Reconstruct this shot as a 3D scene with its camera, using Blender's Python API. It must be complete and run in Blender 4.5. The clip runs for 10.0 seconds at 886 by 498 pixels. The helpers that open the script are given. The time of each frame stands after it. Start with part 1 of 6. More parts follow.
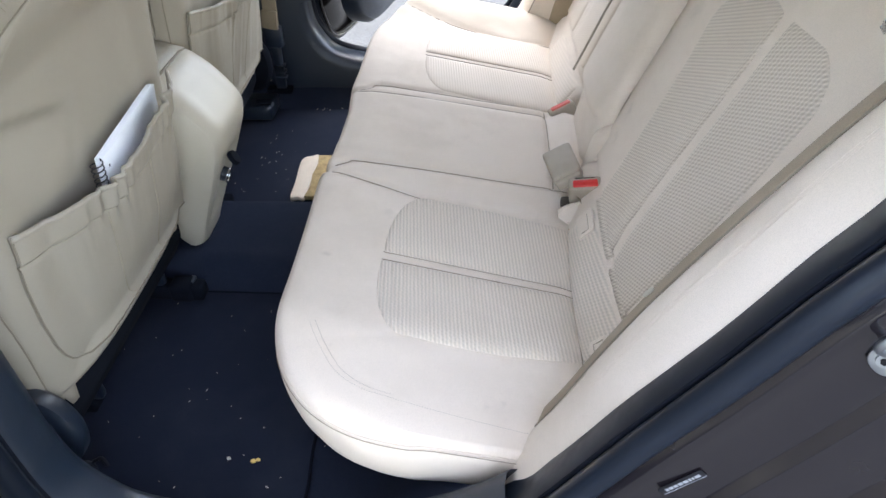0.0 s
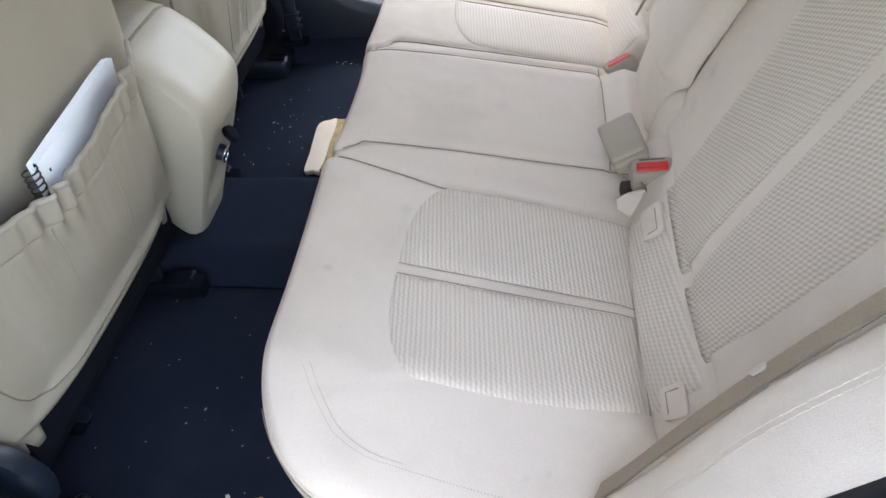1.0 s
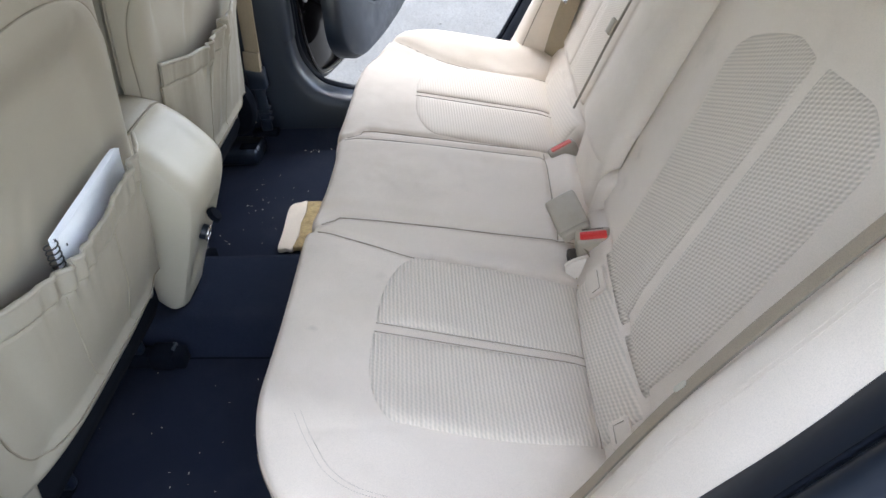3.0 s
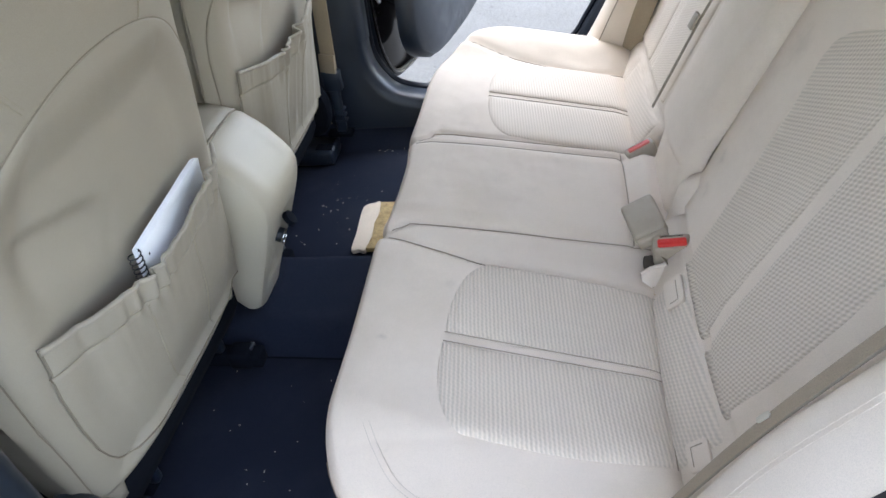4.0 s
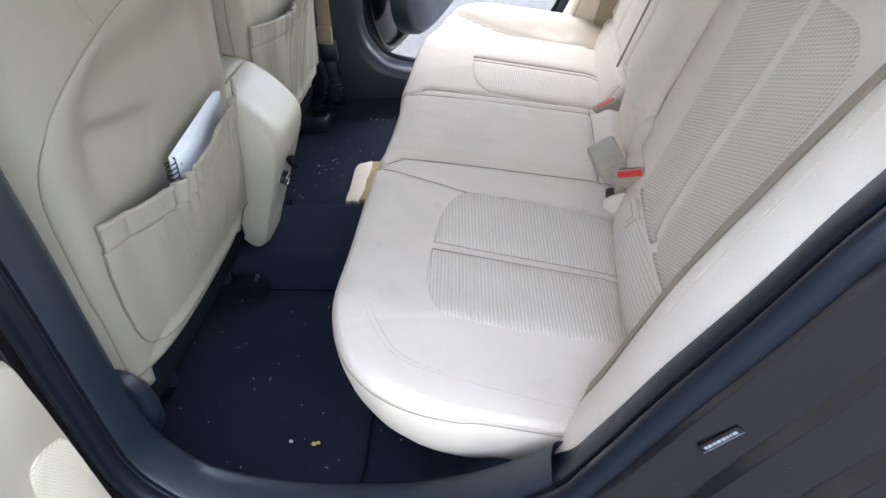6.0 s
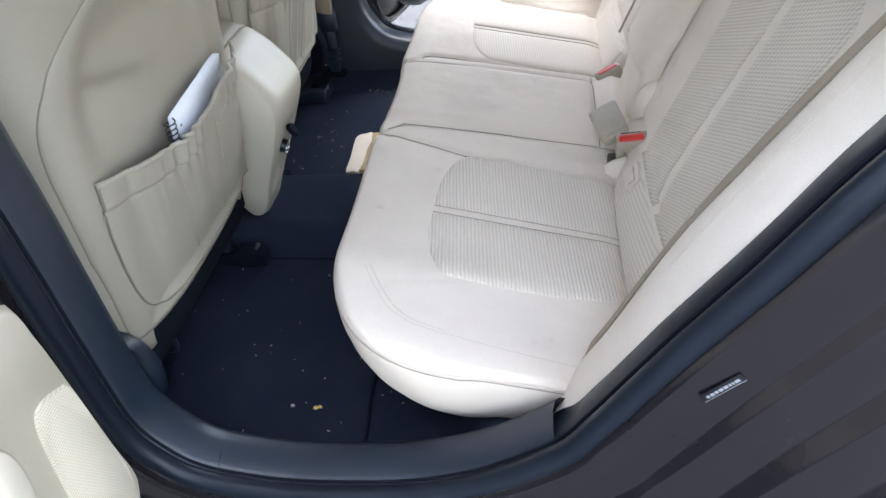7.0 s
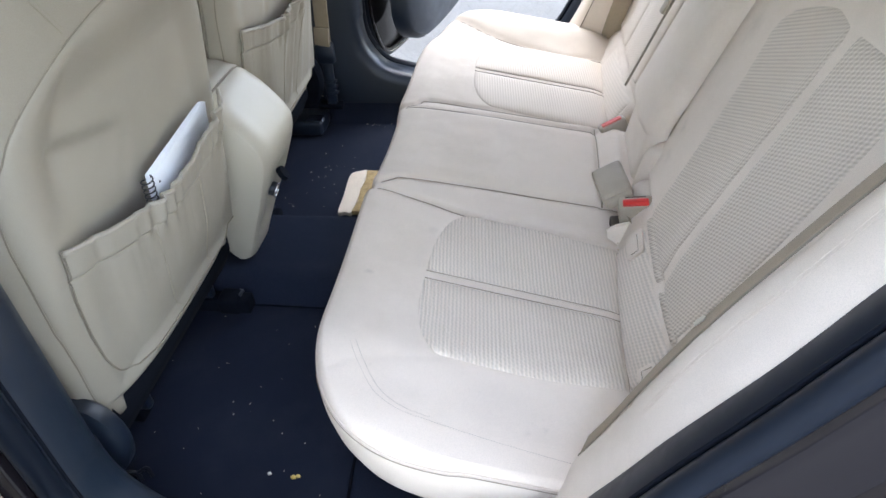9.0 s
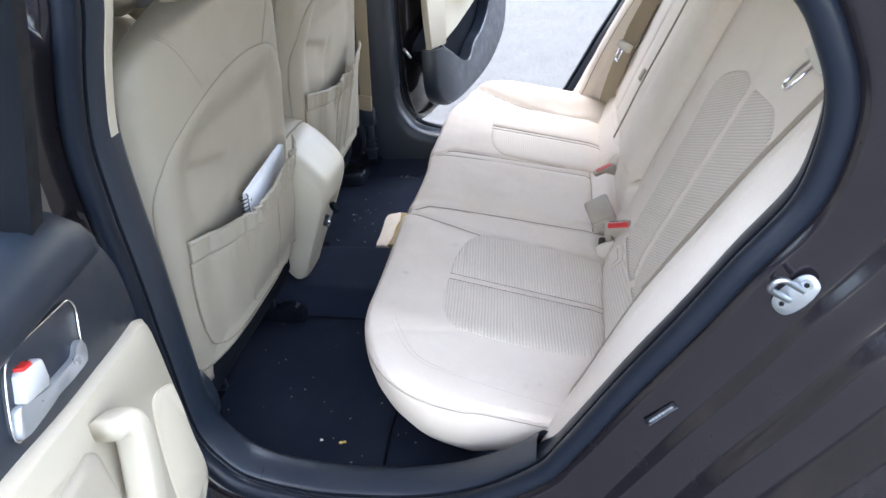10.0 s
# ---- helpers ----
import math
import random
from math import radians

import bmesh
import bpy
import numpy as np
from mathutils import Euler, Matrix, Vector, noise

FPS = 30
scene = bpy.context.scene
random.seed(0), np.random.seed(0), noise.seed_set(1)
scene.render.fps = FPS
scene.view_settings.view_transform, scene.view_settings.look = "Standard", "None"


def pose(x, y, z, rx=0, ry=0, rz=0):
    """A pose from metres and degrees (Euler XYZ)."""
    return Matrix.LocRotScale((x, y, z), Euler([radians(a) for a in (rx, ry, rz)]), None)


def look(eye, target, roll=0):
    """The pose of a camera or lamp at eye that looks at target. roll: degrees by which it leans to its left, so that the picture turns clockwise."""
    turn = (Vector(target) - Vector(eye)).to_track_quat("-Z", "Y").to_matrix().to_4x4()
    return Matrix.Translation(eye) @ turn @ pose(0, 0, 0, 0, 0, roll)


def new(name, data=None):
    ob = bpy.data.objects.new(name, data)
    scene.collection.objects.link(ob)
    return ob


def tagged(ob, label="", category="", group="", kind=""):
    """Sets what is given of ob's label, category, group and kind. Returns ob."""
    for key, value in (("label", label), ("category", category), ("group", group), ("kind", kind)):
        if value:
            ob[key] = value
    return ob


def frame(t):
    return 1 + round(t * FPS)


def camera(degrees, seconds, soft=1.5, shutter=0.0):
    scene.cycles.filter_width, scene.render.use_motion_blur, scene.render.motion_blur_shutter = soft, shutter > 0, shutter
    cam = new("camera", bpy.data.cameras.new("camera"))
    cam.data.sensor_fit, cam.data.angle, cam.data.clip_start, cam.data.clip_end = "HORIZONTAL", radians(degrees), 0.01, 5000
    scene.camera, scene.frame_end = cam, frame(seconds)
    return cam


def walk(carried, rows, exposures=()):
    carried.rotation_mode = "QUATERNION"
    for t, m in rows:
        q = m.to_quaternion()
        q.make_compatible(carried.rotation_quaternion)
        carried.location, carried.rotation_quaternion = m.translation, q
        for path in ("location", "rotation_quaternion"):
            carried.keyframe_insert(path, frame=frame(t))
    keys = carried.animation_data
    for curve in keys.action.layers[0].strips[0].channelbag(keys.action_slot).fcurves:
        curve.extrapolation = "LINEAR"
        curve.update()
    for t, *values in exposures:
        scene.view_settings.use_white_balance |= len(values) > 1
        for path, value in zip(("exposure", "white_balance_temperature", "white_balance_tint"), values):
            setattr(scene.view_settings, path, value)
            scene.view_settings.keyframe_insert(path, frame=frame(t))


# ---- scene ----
cam = camera(67.3, 10.0, soft=1.6)
PATH = [
    (0, (0.049, 0.107, 1.303), (-0.082, 1.612, -0.007), -1.9),
    (0.5, (0.047, 0.259, 1.248), (-0.194, 1.639, -0.179), -3.0),
    (1, (0.053, 0.335, 1.232), (-0.208, 1.695, -0.211), -6.6),
    (1.5, (0.047, 0.371, 1.248), (-0.182, 1.815, -0.117), -7.5),
    (2, (0.044, 0.386, 1.262), (-0.126, 1.902, -0.031), -6.3),
    (2.2, (0.039, 0.349, 1.282), (-0.094, 1.9, 0.026), -5.1),
    (3.3, (0.047, 0.219, 1.3), (-0.085, 1.746, 0.015), -3.7),
    (3.5, (0.042, 0.254, 1.305), (-0.091, 1.766, 0.002), -5.0),
    (4, (0.053, 0.255, 1.306), (-0.301, 1.758, 0.036), -8.9),
    (4.5, (0.049, 0.272, 1.343), (-0.281, 1.833, 0.137), -9.2),
    (4.8, (0.071, 0.253, 1.316), (-0.276, 1.842, 0.151), -7.9),
    (5, (0.072, 0.239, 1.322), (-0.256, 1.809, 0.126), -6.5),
    (5.5, (0.085, 0.186, 1.316), (-0.215, 1.734, 0.086), -7.7),
    (6, (0.067, 0.042, 1.296), (-0.231, 1.567, 0.037), -6.8),
    (6.2, (0.061, -0.04, 1.29), (-0.229, 1.505, 0.053), -7.2),
    (7.3, (0.064, 0.07, 1.266), (-0.24, 1.531, -0.066), -6.2),
    (7.5, (0.056, 0.107, 1.276), (-0.256, 1.548, -0.076), -5.4),
    (8, (0.046, 0.188, 1.262), (-0.218, 1.616, -0.114), -6.1),
    (8.5, (0.04, 0.201, 1.284), (-0.203, 1.664, -0.057), -4.6),
    (9, (0.058, 0.127, 1.299), (-0.225, 1.642, 0.025), -4.6),
    (9.5, (0.1, -0.076, 1.379), (-0.2, 1.545, 0.247), -4.4),
    (10, (0.114, -0.177, 1.382), (-0.251, 1.457, 0.288), -5.2),
]
walk(cam, [(t, look(eye, target, roll)) for t, eye, target, roll in PATH],
     exposures=[(0.0, 3.46, 6980, 13.5), (1.0, 3.42, 6980, 13.5), (3.5, 3.35, 6880, 12.5), (4.5, 3.35, 6800, 12.5), (6.0, 3.42, 6800, 12.5), (7.5, 3.46, 6850, 12.5), (9.0, 3.45, 6800, 13), (10.0, 3.50, 6700, 14)])

# ---- light ----
world = bpy.data.worlds.new("sky")
scene.world = world
world.use_nodes = True
wn = world.node_tree.nodes
sky = wn.new("ShaderNodeTexSky")
sky.sky_type = "NISHITA"
sky.sun_disc = False
sky.sun_elevation = radians(78)
sky.sun_rotation = radians(6)
sky.air_density = 1.2
sky.dust_density = 1.2
veil = wn.new("ShaderNodeHueSaturation")            # thin high cloud
veil.inputs["Saturation"].default_value = 0.72
world.node_tree.links.new(sky.outputs[0], veil.inputs["Color"])
world.node_tree.links.new(veil.outputs[0], wn["Background"].inputs[0])
wn["Background"].inputs[1].default_value = 0.15
sun = new("sun", bpy.data.lights.new("sun", "SUN"))
sun.data.energy = 0.75
sun.data.angle = radians(60)
sun.data.color = (0.80, 0.90, 1.0)
SUN_FROM = Vector((0.0, 0.22, 1.0))
sun.matrix_world = look(SUN_FROM * 10, (0, 0, 0))


# ---- materials ----
def mat(name, colour, rough=0.6, metal=0.0, grain=0.0, grain_scale=200.0, stain=0.0, stain_scale=6.0, stain_colour=None,
        bump=0.0, bump_scale=400.0, coat=0.0, sheen=0.0, spec=0.5, dent=0.0, dent_scale=13.0, flake=0.0, stretch=None):
    """A surface with fine grain, broad stains and a fine relief."""
    m = bpy.data.materials.new(name)
    m.use_nodes = True
    nt = m.node_tree
    n, ln = nt.nodes, nt.links.new
    b = n["Principled BSDF"]
    b.inputs["Roughness"].default_value = rough
    b.inputs["Metallic"].default_value = metal
    b.inputs["Coat Weight"].default_value = coat
    b.inputs["Specular IOR Level"].default_value = spec
    b.inputs["Coat Roughness"].default_value = 0.08
    b.inputs["Sheen Weight"].default_value = sheen
    co = n.new("ShaderNodeTexCoord").outputs["Object"]
    if stretch:
        mp = n.new("ShaderNodeMapping")
        mp.inputs["Scale"].default_value = stretch
        ln(co, mp.inputs[0])
        co = mp.outputs[0]
    col = None

    def noise_tex(scale, detail=4.0, r=0.6):
        t = n.new("ShaderNodeTexNoise")
        t.inputs["Scale"].default_value = scale
        t.inputs["Detail"].default_value = detail
        t.inputs["Roughness"].default_value = r
        ln(co, t.inputs["Vector"])
        return t.outputs["Fac"]

    def mixed(a, c2, fac):
        x = n.new("ShaderNodeMix")
        x.data_type = "RGBA"
        if a is None:
            x.inputs["A"].default_value = (*colour, 1)
        else:
            ln(a, x.inputs["A"])
        x.inputs["B"].default_value = (*c2, 1)
        ln(fac, x.inputs["Factor"])
        return x.outputs["Result"]

    def ranged(v, lo, hi, a, c):
        r = n.new("ShaderNodeMapRange")
        for k, val in zip(("From Min", "From Max", "To Min", "To Max"), (lo, hi, a, c)):
            r.inputs[k].default_value = val
        ln(v, r.inputs["Value"])
        return r.outputs["Result"]

    if stain:
        sc = stain_colour or tuple(c * 0.6 for c in colour)
        col = mixed(col, sc, ranged(noise_tex(stain_scale, 6.0), 0.48, 0.78, 0.0, stain))
        ln(ranged(noise_tex(stain_scale * 1.7), 0.3, 0.7, max(rough - 0.08, 0.02), min(rough + 0.08, 1)), b.inputs["Roughness"])
    if grain:
        col = mixed(col, tuple(c * 0.45 for c in colour), ranged(noise_tex(grain_scale, 2.0), 0.4, 0.75, 0.0, grain))
    if flake:
        col = mixed(col, tuple(min(c * 3.0, 1) for c in colour), ranged(noise_tex(1500, 1.0), 0.6, 0.75, 0.0, flake))
    if col is None:
        b.inputs["Base Color"].default_value = (*colour, 1)
    else:
        ln(col, b.inputs["Base Color"])
    if bump:
        bp = n.new("ShaderNodeBump")
        bp.inputs["Strength"].default_value = 1.0
        bp.inputs["Distance"].default_value = bump
        ln(noise_tex(bump_scale, 3.0), bp.inputs["Height"])
        if dent:
            soft = n.new("ShaderNodeBump")
            soft.inputs["Strength"].default_value = 1.0
            soft.inputs["Distance"].default_value = dent
            ln(noise_tex(dent_scale, 2.0, 0.45), soft.inputs["Height"])
            ln(soft.outputs[0], bp.inputs["Normal"])
        ln(bp.outputs[0], b.inputs["Normal"])
    return m


def woven(name, light, dark, axis, period, sway, sway_period, depth=0.0012, along=1, dashes=0.14):
    """Ribbed cloth: ribs along one axis, swaying, with a dash in each rib."""
    m = mat(name, light, rough=0.9, sheen=0.06, stain=0.25, stain_scale=7.0)
    nt = m.node_tree
    n, ln = nt.nodes, nt.links.new
    b = n["Principled BSDF"]
    co = next(k for k in n if k.type == "TEX_COORD").outputs["Object"]
    sep = n.new("ShaderNodeSeparateXYZ")
    ln(co, sep.inputs[0])

    def op(kind, a, c):
        o = n.new("ShaderNodeMath")
        o.operation = kind
        for i, v in enumerate((a, c)):
            if v is None:
                continue
            if isinstance(v, (int, float)):
                o.inputs[i].default_value = v
            else:
                ln(v, o.inputs[i])
        return o.outputs[0]

    u, v = sep.outputs[axis], sep.outputs[along]
    rib = op("MULTIPLY", op("ADD", u, op("MULTIPLY", v, 0.10)), 2 * math.pi / period)
    cross = op("SINE", op("MULTIPLY", v, 2 * math.pi / sway_period), None)
    h = op("SINE", op("ADD", rib, op("MULTIPLY", cross, sway)), None)
    dash = op("SINE", op("ADD", op("MULTIPLY", v, 2 * math.pi / (sway_period * 0.5)), op("MULTIPLY", rib, 0.5)), None)
    hh = op("ADD", op("MULTIPLY", h, 0.5 - dashes), op("ADD", op("MULTIPLY", dash, dashes), 0.5))
    old = b.inputs["Base Color"].links[0].from_socket
    x = n.new("ShaderNodeMix")
    x.data_type = "RGBA"
    x.inputs["A"].default_value = (*dark, 1)
    ln(old, x.inputs["B"])
    ln(hh, x.inputs["Factor"])
    ln(x.outputs["Result"], b.inputs["Base Color"])
    bp = n.new("ShaderNodeBump")
    bp.inputs["Strength"].default_value = 0.8
    bp.inputs["Distance"].default_value = depth
    ln(hh, bp.inputs["Height"])
    ln(bp.outputs[0], b.inputs["Normal"])
    return m


def spotted(m, spots, colour, at):
    """Small dirt marks on a cloth: spots are (x, y, z, radius, strength) in the room; at is the object's place."""
    nt = m.node_tree
    n, ln = nt.nodes, nt.links.new
    b = n["Principled BSDF"]
    co = next(k for k in n if k.type == "TEX_COORD").outputs["Object"]
    ns = n.new("ShaderNodeTexNoise")
    ns.inputs["Scale"].default_value = 70
    ns.inputs["Detail"].default_value = 5
    ln(co, ns.inputs["Vector"])
    total = None
    for x, y, z, r, k in spots:
        d = n.new("ShaderNodeVectorMath")
        d.operation = "DISTANCE"
        ln(co, d.inputs[0])
        d.inputs[1].default_value = (x - at[0], y - at[1], z - at[2])
        add = n.new("ShaderNodeMath")
        add.operation = "MULTIPLY_ADD"
        ln(ns.outputs["Fac"], add.inputs[0])
        add.inputs[1].default_value = r * 1.6
        ln(d.outputs["Value"], add.inputs[2])
        rg = n.new("ShaderNodeMapRange")
        rg.interpolation_type = "SMOOTHSTEP"
        for q, v in zip(("From Min", "From Max", "To Min", "To Max"), (r * 0.7, r * 2.0, k, 0.0)):
            rg.inputs[q].default_value = v
        ln(add.outputs[0], rg.inputs["Value"])
        if total is None:
            total = rg.outputs["Result"]
        else:
            mx = n.new("ShaderNodeMath")
            mx.operation = "MAXIMUM"
            ln(total, mx.inputs[0])
            ln(rg.outputs["Result"], mx.inputs[1])
            total = mx.outputs[0]
    old = b.inputs["Base Color"].links[0].from_socket
    x = n.new("ShaderNodeMix")
    x.data_type = "RGBA"
    ln(old, x.inputs["A"])
    x.inputs["B"].default_value = (*colour, 1)
    ln(total, x.inputs["Factor"])
    ln(x.outputs["Result"], b.inputs["Base Color"])
    return m


M = {}
CLOTH = (0.71, 0.610, 0.505)
M["cloth"] = mat("beige_cloth", CLOTH, 0.92, grain=0.24, grain_scale=900, stain=0.55, stain_scale=5.0, stain_colour=(0.53, 0.445, 0.345), bump=0.0005, bump_scale=1300, sheen=0.06, dent=0.005)
CLOTH_WORN = dict(rough=0.92, grain=0.24, grain_scale=900, stain=0.55, stain_scale=5.0, stain_colour=(0.53, 0.445, 0.345), bump=0.0005, bump_scale=1300, sheen=0.06, dent=0.005)
M["seat_cloth"] = spotted(mat("marked_seat_cloth", CLOTH, **CLOTH_WORN), [(-0.181, 0.712, 0.60, 0.012, 0.45), (-0.165, 0.70, 0.60, 0.008, 0.4), (-0.205, 0.88, 0.61, 0.009, 0.4), (0.053, 0.640, 0.55, 0.012, 0.45), (0.075, 0.648, 0.55, 0.008, 0.35), (-0.12, 1.00, 0.60, 0.014, 0.15), (0.0, 1.25, 0.59, 0.02, 0.12)], (0.30, 0.25, 0.20), (0.1, 1.275, 0.36))
M["back_cloth"] = spotted(mat("marked_back_cloth", CLOTH, **CLOTH_WORN), [(0.30, 1.156, 0.72, 0.016, 0.35), (0.26, 1.14, 0.68, 0.02, 0.25), (0.33, 0.95, 0.81, 0.02, 0.2), (0.36, 1.15, 0.90, 0.03, 0.2)], (0.30, 0.25, 0.20), (0.1, 1.275, 0.36))
M["rib_seat"] = woven("ribbed_seat_cloth", (0.71, 0.610, 0.505), (0.53, 0.460, 0.372), 0, 0.0058, 0.25, 0.014, dashes=0.09)
M["rib_back"] = woven("dimpled_back_cloth", (0.71, 0.610, 0.505), (0.455, 0.392, 0.310), 1, 0.0058, 0.5, 0.011, along=2, dashes=0.24)
# Far copies of the same cloths, their rib contrast washed out in the colour.
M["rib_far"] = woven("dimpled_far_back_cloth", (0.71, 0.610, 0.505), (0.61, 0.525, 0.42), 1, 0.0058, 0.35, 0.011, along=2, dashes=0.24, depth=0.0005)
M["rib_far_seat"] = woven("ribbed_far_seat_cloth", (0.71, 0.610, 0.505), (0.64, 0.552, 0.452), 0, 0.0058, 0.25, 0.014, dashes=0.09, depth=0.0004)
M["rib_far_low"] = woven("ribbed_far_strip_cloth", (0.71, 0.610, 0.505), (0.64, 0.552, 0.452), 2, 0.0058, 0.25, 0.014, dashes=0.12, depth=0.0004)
M["rib_low"] = woven("ribbed_strip_cloth", (0.71, 0.610, 0.505), (0.53, 0.460, 0.372), 2, 0.0058, 0.25, 0.014, dashes=0.12)
M["hide"] = mat("beige_leatherette", (0.350, 0.313, 0.250), 0.5, grain=0.14, grain_scale=650, stain=0.18, stain_scale=4, bump=0.0004, bump_scale=700, dent=0.004)
M["cloth_thread"] = mat("beige_cloth_thread", (0.40, 0.34, 0.27), 0.85, grain=0.3, grain_scale=1500)
# Dark tone that puts the shade of seams and slits into colour.
M["crease"] = mat("crease_shade_tone", (0.33, 0.275, 0.21), 0.9, grain=0.3, grain_scale=900)
M["hide_thread"] = mat("beige_thread", (0.36, 0.325, 0.25), 0.8, grain=0.3, grain_scale=1500)
M["panel"] = mat("beige_seat_back_plastic", (0.350, 0.313, 0.250), 0.46, grain=0.12, grain_scale=700, stain=0.15, stain_scale=5, bump=0.0002, bump_scale=1300)
M["shell"] = mat("beige_moulded_plastic", (0.475, 0.43, 0.34), 0.42, grain=0.10, grain_scale=700, stain=0.12, stain_scale=5, bump=0.00015, bump_scale=1500)
M["thread"] = mat("seam_thread", (0.24, 0.205, 0.155), 0.8, grain=0.3, grain_scale=1500)
M["carpet"] = mat("dark_carpet", (0.0225, 0.0290, 0.0470), 0.97, grain=0.5, grain_scale=500, stain=0.35, stain_scale=9, stain_colour=(0.044, 0.050, 0.068), bump=0.002, bump_scale=900, spec=0.08)
M["mat"] = mat("dark_mat_pile", (0.0190, 0.0240, 0.0390), 0.97, grain=0.4, grain_scale=700, stain=0.7, stain_scale=6, stain_colour=(0.036, 0.042, 0.058), bump=0.0015, bump_scale=1100, spec=0.08)
M["black"] = mat("dark_trim_plastic", (0.0120, 0.0190, 0.0310), 0.36, spec=0.6, grain=0.1, grain_scale=900, stain=0.35, stain_scale=14, stain_colour=(0.026, 0.03, 0.038), bump=0.0002, bump_scale=1600)
M["rubber"] = mat("door_seal_rubber", (0.0072, 0.0108, 0.0180), 0.40, stain=0.3, stain_scale=20, stain_colour=(0.011, 0.014, 0.021), spec=0.26)
M["paint"] = mat("brown_grey_metallic_paint", (0.0095, 0.0080, 0.0100), 0.22, metal=0.0, coat=0.55, spec=0.22, stain=0.25, stain_scale=7, stain_colour=(0.017, 0.015, 0.018), flake=0.25, bump=0.00002, bump_scale=1500, dent=0.0015, dent_scale=6.0)
M["steel"] = mat("zinc_plated_steel", (0.46, 0.49, 0.52), 0.38, metal=1.0, stain=0.3, stain_scale=60, bump=0.0001, bump_scale=500)
M["chrome"] = mat("chrome", (0.82, 0.83, 0.84), 0.12, metal=1.0, stain=0.2, stain_scale=40)
M["satin"] = mat("satin_silver_plastic", (0.42, 0.44, 0.46), 0.34, metal=0.6, stain=0.2, stain_scale=30)
M["button"] = mat("pale_silver_plastic", (0.62, 0.63, 0.64), 0.4, metal=0.2, stain=0.15, stain_scale=40)
M["red"] = mat("red_button_plastic", (0.62, 0.03, 0.025), 0.35, stain=0.3, stain_scale=60, stain_colour=(0.7, 0.12, 0.1))
M["pink"] = mat("faded_red_button_plastic", (0.68, 0.13, 0.11), 0.4, stain=0.3, stain_scale=60)
M["buckle"] = mat("taupe_buckle_plastic", (0.37, 0.315, 0.245), 0.62, grain=0.1, grain_scale=900, stain=0.3, stain_scale=30)
M["belt"] = mat("tan_seat_belt_webbing", (0.33, 0.26, 0.175), 0.75, grain=0.5, grain_scale=900, stain=0.25, stain_scale=12, bump=0.0005, bump_scale=1200, stretch=(1, 1, 0.25))
M["paper"] = mat("white_paper", (0.80, 0.82, 0.85), 0.8, grain=0.05, grain_scale=300, stain=0.1, stain_scale=20)
M["wire"] = mat("black_wire", (0.02, 0.02, 0.022), 0.35)
M["board"] = mat("pale_board", (0.80, 0.68, 0.54), 0.8, grain=0.2, grain_scale=250, stain=0.3, stain_scale=14, bump=0.0004, bump_scale=500)
M["cork"] = mat("worn_brown_edge", (0.58, 0.42, 0.2), 0.9, grain=0.8, grain_scale=220, stain=0.8, stain_scale=60, stain_colour=(0.16, 0.09, 0.035), bump=0.002, bump_scale=180)
M["crumb"] = mat("pale_crumb", (0.75, 0.72, 0.62), 0.9, grain=0.3)
M["yellow"] = mat("yellow_crumb", (0.78, 0.58, 0.18), 0.9, grain=0.3)
M["ground"] = mat("pale_gravel_asphalt", (0.082, 0.080, 0.075), 0.95, grain=1.0, grain_scale=110, stain=0.5, stain_scale=3.0, stain_colour=(0.058, 0.056, 0.052), bump=0.006, bump_scale=120)
M["label"] = mat("black_label_film", (0.010, 0.010, 0.012), 0.65, spec=0.12)
M["white"] = mat("white_print", (0.26, 0.27, 0.29), 0.6, spec=0.15)
M["frame"] = mat("matt_black_frame", (0.0055, 0.0075, 0.0105), 0.5, spec=0.16, stain=0.3, stain_scale=12, stain_colour=(0.010, 0.013, 0.018))
M["webbing"] = mat("taupe_webbing", (0.31, 0.243, 0.175), 0.8, grain=0.4, grain_scale=900, stain=0.3, stain_scale=20, stain_colour=(0.20, 0.16, 0.12))
M["liner"] = mat("pale_headliner", (0.74, 0.71, 0.64), 0.95, grain=0.1, grain_scale=800, stain=0.1)
M["felt"] = mat("black_felt", (0.006, 0.008, 0.013), 0.98, grain=0.4, grain_scale=600, stain=0.2, spec=0.1)
# Taupe that paints the shade of the buckle gap and tongue slots.
M["shade_fill"] = mat("dark_taupe_shade", (0.075, 0.06, 0.045), 0.95, grain=0.3, grain_scale=900)
M["perf"] = woven("perforated_door_cloth", (0.6, 0.54, 0.42), (0.42, 0.37, 0.28), 2, 0.0032, 0.3, 0.0064, depth=0.0003, along=1)
glass = bpy.data.materials.new("window_glass")
glass.use_nodes = True
gb = glass.node_tree.nodes["Principled BSDF"]
gb.inputs["Base Color"].default_value = (0.8, 0.86, 0.84, 1)
gb.inputs["Transmission Weight"].default_value = 1.0
gb.inputs["Roughness"].default_value = 0.02
gb.inputs["IOR"].default_value = 1.45
M["glass"] = glass
# Glass of the unseen windows, its dark tint chosen to dim the cabin.
pane_ = bpy.data.materials.new("tinted_thin_glass")
pane_.use_nodes = True
pn = pane_.node_tree.nodes
pn.remove(pn["Principled BSDF"])
clear, shine, both = pn.new("ShaderNodeBsdfTransparent"), pn.new("ShaderNodeBsdfGlossy"), pn.new("ShaderNodeMixShader")
clear.inputs["Color"].default_value = (0.16, 0.175, 0.17, 1)
shine.inputs["Roughness"].default_value = 0.02
both.inputs["Fac"].default_value = 0.08
pane_.node_tree.links.new(clear.outputs[0], both.inputs[1])
pane_.node_tree.links.new(shine.outputs[0], both.inputs[2])
